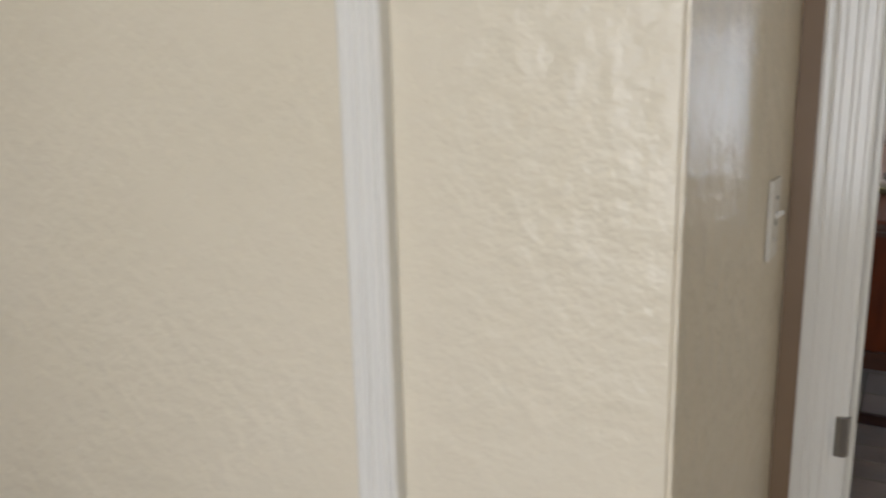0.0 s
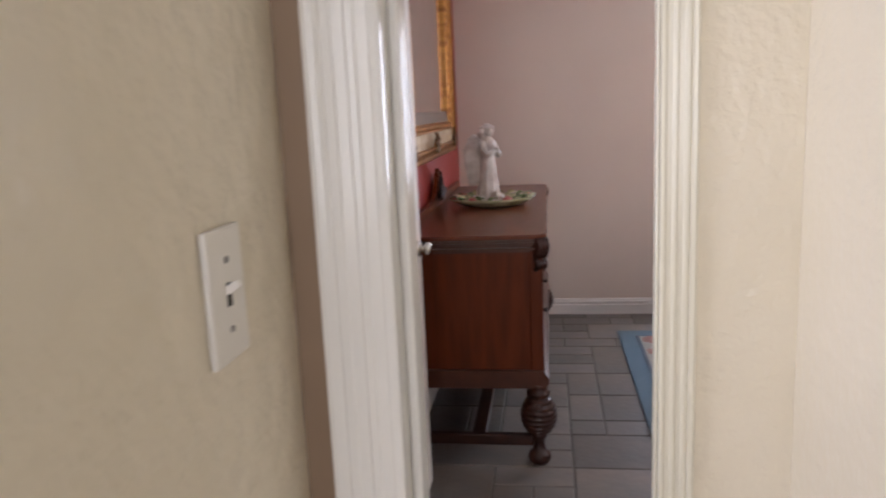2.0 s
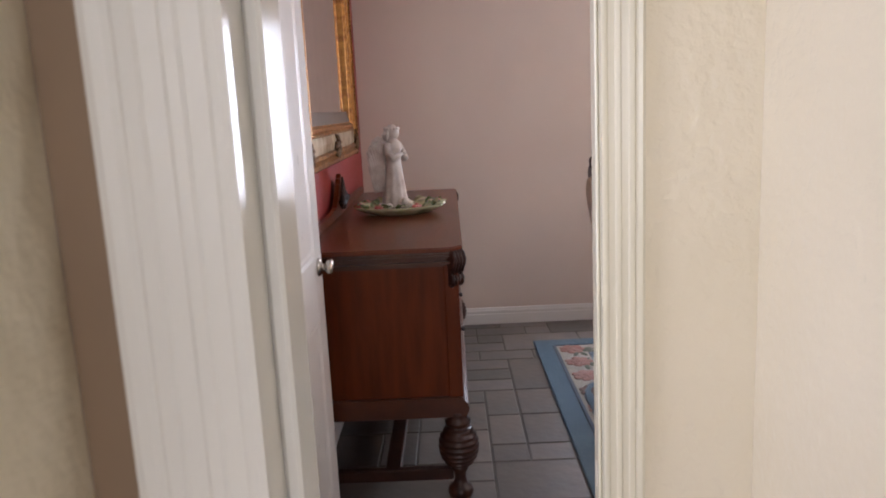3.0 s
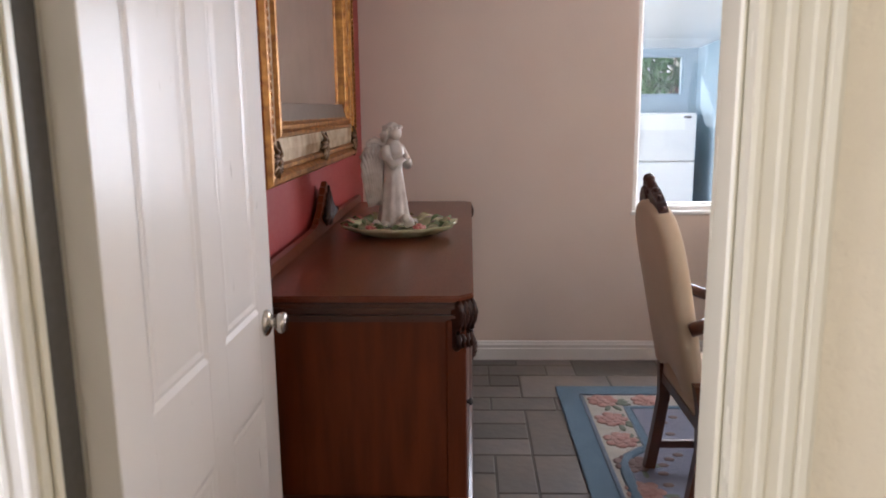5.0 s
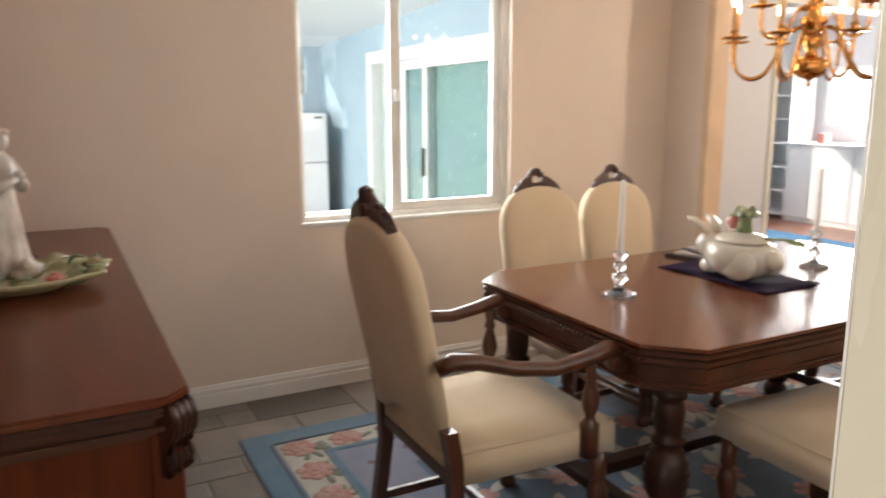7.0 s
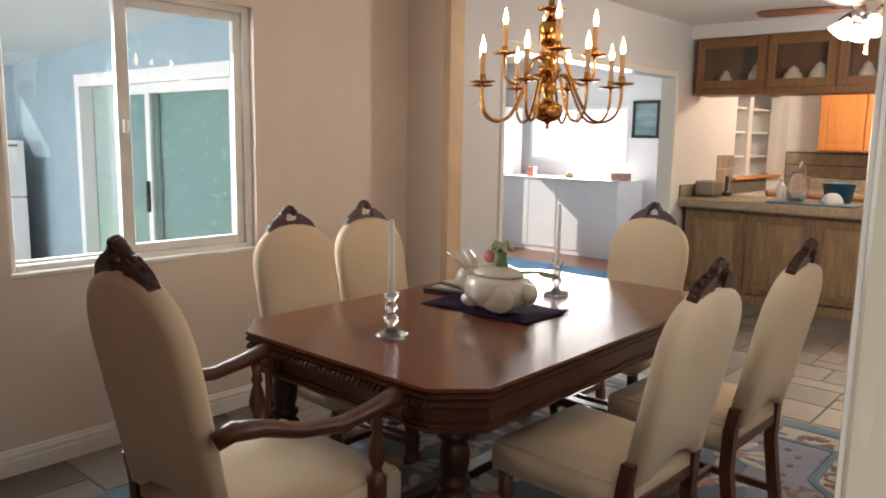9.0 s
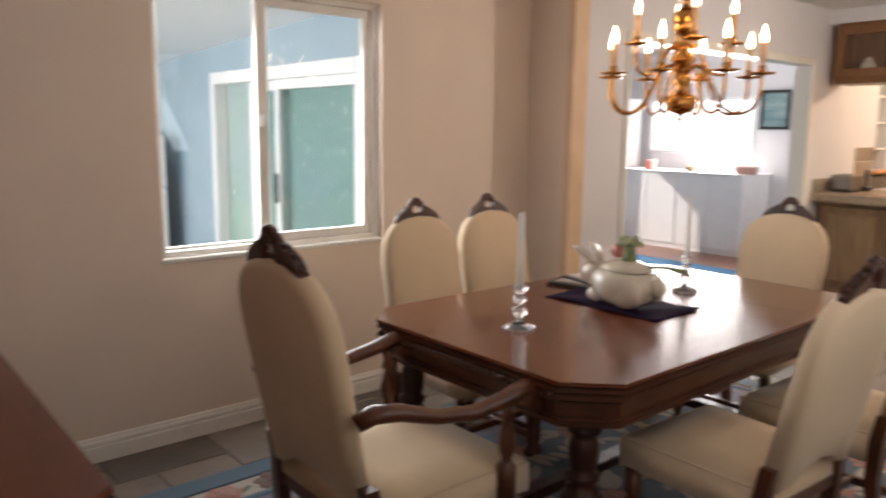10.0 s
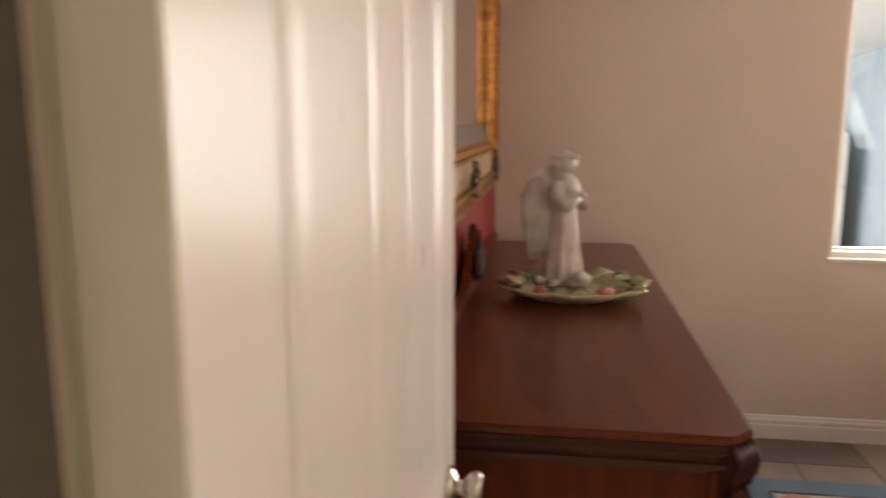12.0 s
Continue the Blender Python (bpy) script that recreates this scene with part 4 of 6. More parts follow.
def dining_chair(arms, at, turn, label, group):
    """Chair facing +y, its origin on the floor under the seat's middle."""
    c = thing("dining_armchair" if arms else "dining_chair", label, "chair", at, turn, group)
    hw, hd = (0.285, 0.270) if arms else (0.24, 0.235)
    sz = 0.47
    seat = B()
    prism(seat, [(-hw, hd), (hw, hd), (hw * 0.90, -hd), (-hw * 0.90, -hd)], "z", sz - 0.115, sz, bev=0.015)
    for v in seat.verts:
        if v.co.z > sz - 0.03:
            v.co.z += 0.018 * max(0, 1 - (v.co.x / hw) ** 2) * max(0, 1 - (v.co.y / hd) ** 2)
    bmesh.ops.subdivide_edges(seat, edges=[e for e in seat.edges if e.calc_length() > 0.3], cuts=3, use_grid_fill=True)
    for v in seat.verts:
        if v.co.z > sz - 0.01:
            v.co.z = sz + 0.016 * max(0, 1 - (v.co.x / hw) ** 2) * max(0, 1 - (v.co.y / hd) ** 2)
    for f in seat.faces:
        f.smooth = True
    part("seat", seat, M["linen"], c, "cream upholstered seat")
    pip = B()
    zz = sz - 0.108
    tube(pip, [(-hw + 0.01, hd + 0.001, zz), (hw - 0.01, hd + 0.001, zz)], 0.004, 6)
    zt = sz - 0.010
    tube(pip, [(-hw * 0.905, -hd + 0.02, zt), (-hw + 0.004, hd - 0.012, zt), (-hw + 0.014, hd - 0.001, zt), (hw - 0.014, hd - 0.001, zt), (hw - 0.004, hd - 0.012, zt), (hw * 0.905, -hd + 0.02, zt)], 0.0035, 6)
    part("piping", pip, M["linen"], c)
    lean = 11 if arms else 12
    h0 = 0.652 if arms else 0.58
    tilt = Matrix.Translation((0, -hd + 0.004, 0.46)) @ pose(0, 0, 0, lean, 0, 0)
    bw = 0.238 if arms else 0.216
    back = B()
    # padded panel: rounded rim, faces slightly swollen
    rings = []
    rim = arch(bw, 0.0, h0)
    for sc, y in ((0.0, -0.041), (0.55, -0.041), (0.88, -0.038), (0.965, -0.030), (1.0, -0.014), (1.0, 0.006), (0.965, 0.020), (0.88, 0.029), (0.55, 0.036), (0.0, 0.037)):
        zc = h0 * 0.5
        if sc == 0.0:
            rings.append([back.verts.new((0, y, zc))])
        else:
            rings.append([back.verts.new((x * sc, y, zc + (z - zc) * (1 - (1 - sc) * (0.55 if z > zc else 0.5)) if sc > 0.6 else zc + (z - zc) * sc)) for x, z in rim])
    for a, b in zip(rings, rings[1:]):
        n = len(rim)
        for k in range(n):
            k2 = (k + 1) % n
            back.faces.new((a[0], b[k2], b[k]) if len(a) == 1 else (a[k], a[k2], b[0]) if len(b) == 1 else (a[k], a[k2], b[k2], b[k]))
    bmesh.ops.recalc_face_normals(back, faces=back.faces[:])
    for f in back.faces:
        f.smooth = True
    bmesh.ops.transform(back, matrix=tilt, verts=back.verts[:])
    part("backrest", back, M["linen"], c, "cream upholstered arched back")
    # carved crest: pierced arch of leaf scrolls
    cr = B()
    def edge(u):
        return h0 * (0.66 + 0.34 * (1 - min(1, abs(u)) ** 2.2) ** 0.5)
    for s in (-1, 1):
        us = [0.12, 0.20, 0.29, 0.37, 0.46, 0.53, 0.60]
        low = [(s * bw * u, edge(u) - 0.008) for u in us]
        hi = [(s * bw * u, edge(u) + q) for u, q in zip(us, (0.054, 0.050, 0.040, 0.042, 0.028, 0.030, 0.010))]
        prism(cr, low + hi[::-1], "y", -0.020, 0.012, bev=0.004)
        # open loop in the middle, with a leaf curling off it on each side
        tube(cr, [(s * 0.034, -0.004, h0 - 0.004), (s * 0.040, -0.004, h0 + 0.026), (s * 0.032, -0.004, h0 + 0.050), (s * 0.015, -0.004, h0 + 0.062), (0, -0.004, h0 + 0.065)], [0.017, 0.017, 0.017, 0.017, 0.016], 8)
        tube(cr, [(s * bw * 0.20, -0.002, edge(0.20) + 0.010), (s * bw * 0.23, -0.002, edge(0.23) + 0.046), (s * bw * 0.29, -0.002, edge(0.29) + 0.046), (s * bw * 0.30, -0.002, edge(0.30) + 0.020)], [0.008, 0.009, 0.008, 0.006], 7)
        tube(cr, [(s * bw * 0.34, -0.002, edge(0.34) + 0.006), (s * bw * 0.37, -0.002, edge(0.37) + 0.036), (s * bw * 0.43, -0.002, edge(0.43) + 0.035), (s * bw * 0.44, -0.002, edge(0.44) + 0.012)], [0.007, 0.008, 0.007, 0.005], 7)
        ball(cr, (s * bw * 0.55, -0.003, edge(0.55) + 0.012), 0.011, 1, 1.1, 1, 10, 7)
    box(cr, -0.04, 0.04, -0.014, 0.008, h0 - 0.012, h0 + 0.016)
    for x in (-0.016, 0, 0.016):
        ball(cr, (x, -0.004, h0 + 0.074 - abs(x) * 0.3), 0.014, 1, 1.3, 1.0, 10, 7)
    bmesh.ops.transform(cr, matrix=tilt, verts=cr.verts[:])
    part("crest", cr, M["crest"], c, "dark pierced carved crest")
    for s in (-1, 1):
        r = B()
        x = s * hw * 0.86
        pts = [Vector((x, -hd - 0.035, 0.0)), Vector((x, -hd - 0.012, 0.14)), Vector((x, -hd + 0.010, 0.30)), Vector((x, -hd + 0.006, 0.44)), Vector((x, -hd - 0.010, 0.53))]
        for a, b in zip(pts, pts[1:]):
            w = 0.020
            q = [r.verts.new(p + Vector((dx, dy, 0))) for p in (a, b) for dx, dy in ((-w, -w), (w, -w), (w, w), (-w, w))]
            for i in range(4):
                r.faces.new((q[i], q[(i + 1) % 4], q[4 + (i + 1) % 4], q[4 + i]))
            r.faces.new(q[:4])
            r.faces.new(q[4:])
        part("leg", r, M["chairwood"], c)
        f = turned([(0.018, 0), (0.030, 0.010), (0.032, 0.026), (0.020, 0.040), (0.015, 0.055), (0.022, 0.068), (0.022, 0.12), (0.015, 0.132), (0.020, 0.15), (0.030, 0.19),
                    (0.033, 0.225), (0.024, 0.255), (0.017, 0.268), (0.026, 0.282), (0.026, 0.292), (0.024, 0.30), (0.026, sz - 0.105)], (s * (hw - 0.03), hd - 0.035, 0))
        part("leg", f, M["chairwood"], c)
        st = B()
        box(st, s * (hw - 0.04) - 0.011, s * (hw - 0.04) + 0.011, -hd, hd - 0.045, 0.085, 0.115, bev=0.003)
        part("stretcher", st, M["chairwood"], c)
        if arms:
            a = B()
            ax = s * (hw + 0.006)
            pts = [(ax * 0.88, -hd - 0.05, 0.715), (ax * 0.93, -hd - 0.01, 0.735), (ax * 0.98, -hd + 0.06, 0.728), (ax, -0.10, 0.692), (ax + s * 0.012, 0.02, 0.676), (ax + s * 0.018, 0.13, 0.690), (ax + s * 0.02, 0.215, 0.708), (ax + s * 0.02, 0.270, 0.698), (ax + s * 0.02, 0.284, 0.670)]
            tube(a, pts, [0.026, 0.029, 0.027, 0.025, 0.025, 0.027, 0.030, 0.030, 0.027], 12, 0.85)
            arm = part("arm", a, M["chairwood"], c, "curved walnut arm ending in a scroll")
            v = B()
            for k, (rr, hw2) in enumerate(((0.036, 0.024), (0.024, 0.029), (0.010, 0.034))):
                lathe(v, [(rr * 0.9, -hw2), (rr, -hw2 + 0.004), (rr, hw2 - 0.004), (rr * 0.9, hw2)], seg=16)
            bmesh.ops.transform(v, matrix=pose(ax + s * 0.02, 0.252, 0.664, 0, 90, 0), verts=v.verts[:])
            part("scroll", v, M["chairwood"], arm)
            u = turned([(0.030, -0.10), (0.030, 0.0), (0.018, 0.012), (0.014, 0.024), (0.024, 0.05), (0.028, 0.075), (0.020, 0.11), (0.013, 0.135), (0.020, 0.148), (0.014, 0.168), (0.020, 0.205)], (ax - s * 0.004, 0.17, 0.475), 12)
            part("arm_post", u, M["chairwood"], c)
    st = B()
    box(st, -hw + 0.05, hw - 0.05, -0.012, 0.012, 0.085, 0.115, bev=0.003)
    part("stretcher", st, M["chairwood"], c)
    fr = B()
    box(fr, -hw * 0.86, hw * 0.86, -hd - 0.004, -hd + 0.016, 0.36, 0.40, bev=0.003)
    part("rear_rail", fr, M["chairwood"], c)
    return c


G = "chairs round the dining table"
arm1 = dining_chair(True, (1.521, 1.725, 0.014), -90, "walnut armchair with cream upholstery at the head of the table", G)
side = dining_chair(False, (2.357, 2.350, 0.014), 180, "walnut dining chair with cream arched back and carved crest", G)
copy_thing(side, pose(2.814, 2.352, 0.014, 0, 0, 180))
copy_thing(side, pose(2.375, 1.13, 0.014, 0, 0, -3))
copy_thing(side, pose(3.03, 1.08, 0.014, 0, 0, -2))
copy_thing(side, pose(3.60, 1.735, 0.014, 0, 0, 90))


def octagon(x0, x1, y0, y1, c):
    return [(x0 + c, y0), (x1 - c, y0), (x1, y0 + c), (x1, y1 - c), (x1 - c, y1), (x0 + c, y1), (x0, y1 - c), (x0, y0 + c)]


def dining_table():
    t = thing("dining_table", "polished mahogany table with clipped corners and a carved apron", "table", (2.645, 1.726, 0.014))
    X, Y, Z = 0.905, 0.555, 0.752
    for nm, z0, z1, d, m in (("tabletop", Z - 0.012, Z, 0.0, "table"), ("edge_moulding", Z - 0.017, Z - 0.012, 0.010, "tabdark"), ("edge_moulding", Z - 0.032, Z - 0.017, 0.002, "tabedge"),
                             ("edge_moulding", Z - 0.039, Z - 0.032, 0.016, "tabdark"), ("edge_moulding", Z - 0.060, Z - 0.039, 0.012, "tabedge"), ("edge_moulding", Z - 0.068, Z - 0.060, 0.028, "tabdark")):
        bm = B()
        prism(bm, octagon(-X + d, X - d, -Y + d, Y - d, 0.128), "z", z0, z1, bev=0.004)
        part(nm, bm, M[m], t)
    ap = B()
    prism(ap, octagon(-X + 0.036, X - 0.036, -Y + 0.036, Y - 0.036, 0.125), "z", Z - 0.122, Z - 0.066, bev=0.006)
    apron = part("apron", ap, M["tabedge"], t, "carved brown apron")
    gad = mesh_of("gadroon", ball(B(), (0, 0, 0), 0.017, 0.7, 0.55, 1.0, 8, 6, Euler((radians(38), 0, 0)).to_matrix().to_4x4()), M["tabedge"])
    lo = B()
    prism(lo, octagon(-X + 0.016, X - 0.016, -Y + 0.016, Y - 0.016, 0.126), "z", Z - 0.138, Z - 0.114, bev=0.009)
    part("lower_bead", lo, M["tabedge"], t)
    for s in (-1, 1):
        n = 38
        for k in range(n):
            g = new("gadroon", gad)
            g.parent = apron
            g.location = (s * (X - 0.012), (-Y + 0.14) + (2 * Y - 0.28) * k / (n - 1), Z - 0.049)
    for sx in (-1, 1):
        for sy in (-1, 1):
            leg = turned([(0.042, 0), (0.054, 0.015), (0.056, 0.035), (0.048, 0.055), (0.034, 0.065), (0.046, 0.078), (0.056, 0.09), (0.056, 0.18), (0.044, 0.192), (0.034, 0.200), (0.046, 0.212), (0.046, 0.222),
                          (0.034, 0.230), (0.050, 0.250), (0.064, 0.275), (0.058, 0.283), (0.070, 0.305), (0.063, 0.314), (0.071, 0.338), (0.062, 0.346), (0.064, 0.370), (0.054, 0.378), (0.050, 0.398),
                          (0.034, 0.412), (0.048, 0.424), (0.050, 0.438), (0.036, 0.448), (0.042, 0.470), (0.046, 0.520), (0.040, 0.548), (0.034, 0.556), (0.050, 0.570), (0.052, 0.584), (0.038, 0.594),
                          (0.054, 0.606), (0.056, Z - 0.12)], (sx * (X - 0.15), sy * (Y - 0.15), 0), 22)
            part("leg", leg, M["tabdark"], t, "heavy turned leg")
        st = B()
        box(st, sx * (X - 0.15) - 0.03, sx * (X - 0.15) + 0.03, -Y + 0.18, Y - 0.18, 0.115, 0.16, bev=0.006)
        part("stretcher", st, M["tabdark"], t)
    st = B()
    box(st, -X + 0.16, X - 0.16, -0.035, 0.035, 0.117, 0.158, bev=0.006)
    part("stretcher", st, M["tabdark"], t)
    seam = B()
    box(seam, 0.42, 0.4225, -Y + 0.01, Y - 0.01, Z, Z + 0.0004)
    part("leaf_joint", seam, M["tabdark"], t)


dining_table()
TZ = 0.7663


def candlestick(x, y, tall):
    c = thing("candlestick", "clear crystal candlestick holding a white taper candle", "candlestick", (x, y, TZ), 20, "candlesticks on the table")
    b = B()
    lathe(b, [(0.058, 0), (0.060, 0.004), (0.052, 0.012), (0.030, 0.018)], seg=6)
    part("foot", b, M["crystal"], c, "hexagonal crystal foot")
    s = B()
    lathe(s, [(0.026, 0.018), (0.013, 0.030), (0.012, 0.04), (0.027, 0.056), (0.028, 0.066), (0.013, 0.080), (0.012, 0.088), (0.024, 0.102), (0.024, 0.108), (0.012, 0.118), (0.018, 0.128), (0.026, 0.142), (0.027, 0.152), (0.014, 0.152)], seg=8)
    part("stem", s, M["crystal"], c)
    w = B()
    lathe(w, [(0.0115, 0.140), (0.0112, 0.152), (0.0085, tall - 0.01), (0.004, tall)], seg=12)
    cd = part("candle", w, M["wax"], c, "white taper candle")
    k = B()
    lathe(k, [(0.001, tall - 0.002), (0.001, tall + 0.008)], seg=6)
    part("wick", k, M["black"], cd)


candlestick(2.055, 1.752, 0.40)
candlestick(3.05, 1.735, 0.40)


def table_runner():
    bm = B()
    n, pts = 24, []
    for i in range(n + 1):
        for j in range(9):
            u, v = i / n - 0.5, j / 8 - 0.5
            pts.append(bm.verts.new((0.30 * v + 0.004 * math.sin(9 * u), 0.52 * u, 0.006 + 0.003 * math.sin(14 * u + 5 * v))))
    for i in range(n):
        for j in range(8):
            bm.faces.new((pts[i * 9 + j], pts[i * 9 + j + 1], pts[(i + 1) * 9 + j + 1], pts[(i + 1) * 9 + j])).smooth = True
    got = bmesh.ops.extrude_face_region(bm, geom=bm.faces[:])
    bmesh.ops.translate(bm, verts=[v for v in got["geom"] if isinstance(v, bmesh.types.BMVert)], vec=(0, 0, -0.003))
    ob = part("placemat", bm, M["purple"])
    ob.matrix_basis = pose(2.65, 1.77, TZ, 0, 0, 0)
    tagged(ob, "dark purple cloth mat under the tureen", "placemat")


table_runner()


def tureen():
    t = thing("rabbit_tureen", "off-white glazed rabbit-shaped tureen with a radish and leaf lid handle", "tureen", (2.60, 1.715, TZ + 0.008), -90)
    b = B()
    ball(b, (0, 0, 0.088), 0.125, 1.14, 0.98, 0.72, 28, 18)
    for v in b.verts:
        if v.co.z > 0.135:
            v.co.z = 0.135 + (v.co.z - 0.135) * 0.25
    part("pot", b, M["ceramic"], t)
    for s in (-1, 1):
        h = B()
        ball(h, (0.05, s * 0.072, 0.070), 0.066, 1.25, 0.62, 0.95, 20, 14)
        part("haunch", h, M["ceramic"], t)
        h = B()
        ball(h, (-0.10, s * 0.045, 0.034), 0.034, 1.4, 0.8, 0.85, 14, 8)
        part("paw", h, M["ceramic"], t)
        e = B()
        tube(e, [(-0.135, s * 0.022, 0.150), (-0.160, s * 0.034, 0.178), (-0.195, s * 0.046, 0.200), (-0.222, s * 0.052, 0.212)], [0.016, 0.023, 0.020, 0.007], 10, 0.6)
        part("ear", e, M["ceramic"], t)
    h = B()
    ball(h, (-0.145, 0, 0.105), 0.055, 1.15, 0.95, 0.95, 18, 12)
    part("head", h, M["ceramic"], t)
    tl = B()
    ball(tl, (0.145, 0, 0.09), 0.035)
    part("tail", tl, M["ceramic"], t)
    lid = B()
    lathe(lid, [(0.104, 0.142), (0.106, 0.148), (0.10, 0.156), (0.07, 0.170), (0.035, 0.178), (0.01, 0.180)], seg=28, sy=0.85)
    ld = part("lid", lid, M["ceramic"], t)
    r = B()
    ball(r, (-0.055, 0.02, 0.205), 0.028, 1, 1, 1.0, 14, 10)
    part("radish", r, M["rosered"], ld, "red radish")
    g = B()
    lathe(g, [(0.030, 0.176), (0.026, 0.20), (0.022, 0.225), (0.032, 0.235)], (0.01, 0, 0), 12)
    for k in range(10):
        a = 0.63 * k
        tube(g, [(0.01, 0, 0.225), (0.01 + 0.028 * math.cos(a), 0.028 * math.sin(a), 0.25 + 0.008 * (k % 3)), (0.01 + 0.055 * math.cos(a), 0.055 * math.sin(a), 0.235)], [0.010, 0.016, 0.004], 6, 0.6)
    part("leaf_handle", g, M["leafg"], ld, "green leafy top")
    sp = B()
    tube(sp, [(0.09, 0.02, 0.16), (0.16, 0.03, 0.168), (0.20, 0.035, 0.162), (0.235, 0.04, 0.158)], [0.008, 0.008, 0.016, 0.012], 8, 0.7)
    part("ladle", sp, M["leafg"], t)


tureen()


def magazines():
    rnd = random.Random(2)
    z = TZ
    for k, (w, h, m, lab) in enumerate(((0.23, 0.30, "black", "black folder lying on the table"), (0.20, 0.27, "paper", "glossy magazine in a small stack"),
                                        (0.19, 0.26, "black", "dark covered magazine in a small stack"), (0.18, 0.25, "paper", "glossy magazine in a small stack"))):
        bm = B()
        t = 0.012 if k == 0 else 0.007
        box(bm, -w / 2, w / 2, -h / 2, h / 2, 0, t, bev=0.0015)
        ob = part("magazine", bm, M[m])
        ob.matrix_basis = pose(2.83 + 0.012 * k, 2.07 - 0.01 * k, z, 0, 0, rnd.uniform(-14, 14))
        tagged(ob, lab, "magazine", "papers on the table")
        z += t


magazines()


def chandelier():
    c = thing("chandelier", "polished brass chandelier with two tiers of lit candle bulbs", "chandelier", (2.885, 1.705, 1.478))
    col = B()
    lathe(col, [(0.004, 0), (0.010, 0.008), (0.006, 0.018), (0.012, 0.028), (0.040, 0.036), (0.056, 0.052), (0.062, 0.075), (0.058, 0.095), (0.045, 0.105), (0.026, 0.112), (0.020, 0.13), (0.030, 0.15), (0.034, 0.17), (0.024, 0.185),
                (0.018, 0.20), (0.030, 0.215), (0.048, 0.23), (0.048, 0.245), (0.026, 0.26), (0.020, 0.28), (0.026, 0.30), (0.016, 0.31), (0.018, 0.325), (0.040, 0.335), (0.046, 0.36), (0.046, 0.405), (0.034, 0.425), (0.014, 0.436),
                (0.012, 0.46), (0.055, 0.468), (0.056, 0.474), (0.012, 0.482), (0.010, 0.60), (0.006, 1.0)], seg=24)
    part("column", col, M["brass"], c)
    can = B()
    lathe(can, [(0.008, 0.96), (0.05, 0.975), (0.065, 1.0), (0.068, 1.012)], seg=20)
    part("canopy", can, M["brass"], c)
    for tier, (n, R, z0, zc, ph) in enumerate(((8, 0.29, 0.13, 0.175, 0.3), (4, 0.18, 0.24, 0.295, 0.75))):
        for k in range(n):
            a = ph + 2 * math.pi * k / n
            ca, sa = math.cos(a), math.sin(a)
            prof = [(0.02, z0 + 0.06), (R * 0.16, z0 + 0.085), (R * 0.30, z0 + 0.07), (R * 0.40, z0 + 0.01), (R * 0.56, z0 - 0.075), (R * 0.76, z0 - 0.10), (R * 0.93, z0 - 0.075), (R, z0 - 0.02), (R, zc)]
            if tier:
                prof = [(r, z0 + (z - z0) * 0.6) for r, z in prof[:-1]] + [(R, zc)]
            sm = []
            for i in range(len(prof) - 1):
                p0, p1, p2, p3 = (prof[max(0, min(len(prof) - 1, i + q))] for q in (-1, 0, 1, 2))
                for s in (0, 0.33, 0.66):
                    sm.append(tuple(0.5 * (2 * p1[q] + (p2[q] - p0[q]) * s + (2 * p0[q] - 5 * p1[q] + 4 * p2[q] - p3[q]) * s * s + (3 * p1[q] - p0[q] - 3 * p2[q] + p3[q]) * s ** 3) for q in (0, 1)))
            sm.append(prof[-1])
            ar = B()
            tube(ar, [(r * ca, r * sa, z) for r, z in sm], 0.0062, 8)
            arm = part("arm", ar, M["brass"], c, "curved brass arm")
            p = B()
            lathe(p, [(0.008, -0.006), (0.046, 0.0), (0.050, 0.006), (0.046, 0.006), (0.012, 0.003)], (R * ca, R * sa, zc), 18)
            lathe(p, [(0.012, 0.0), (0.015, 0.012), (0.012, 0.03)], (R * ca, R * sa, zc), 12)
            part("drip_pan", p, M["brass"], arm)
            s = B()
            lathe(s, [(0.0105, 0.03), (0.0105, 0.115)], (R * ca, R * sa, zc), 12)
            part("candle_sleeve", s, M["candle"], arm)
            b = B()
            lathe(b, [(0.0065, 0.115), (0.0095, 0.126), (0.0100, 0.137), (0.0068, 0.152), (0.0022, 0.170), (0.0008, 0.178)], (R * ca, R * sa, zc), 12)
            part("bulb", b, M["bulb"], arm, "lit flame-shaped bulb")


chandelier()
lamp("chandelier_light", "POINT", 25, pose(2.885, 1.705, 1.87), (1.0, 0.66, 0.38), 0.03)


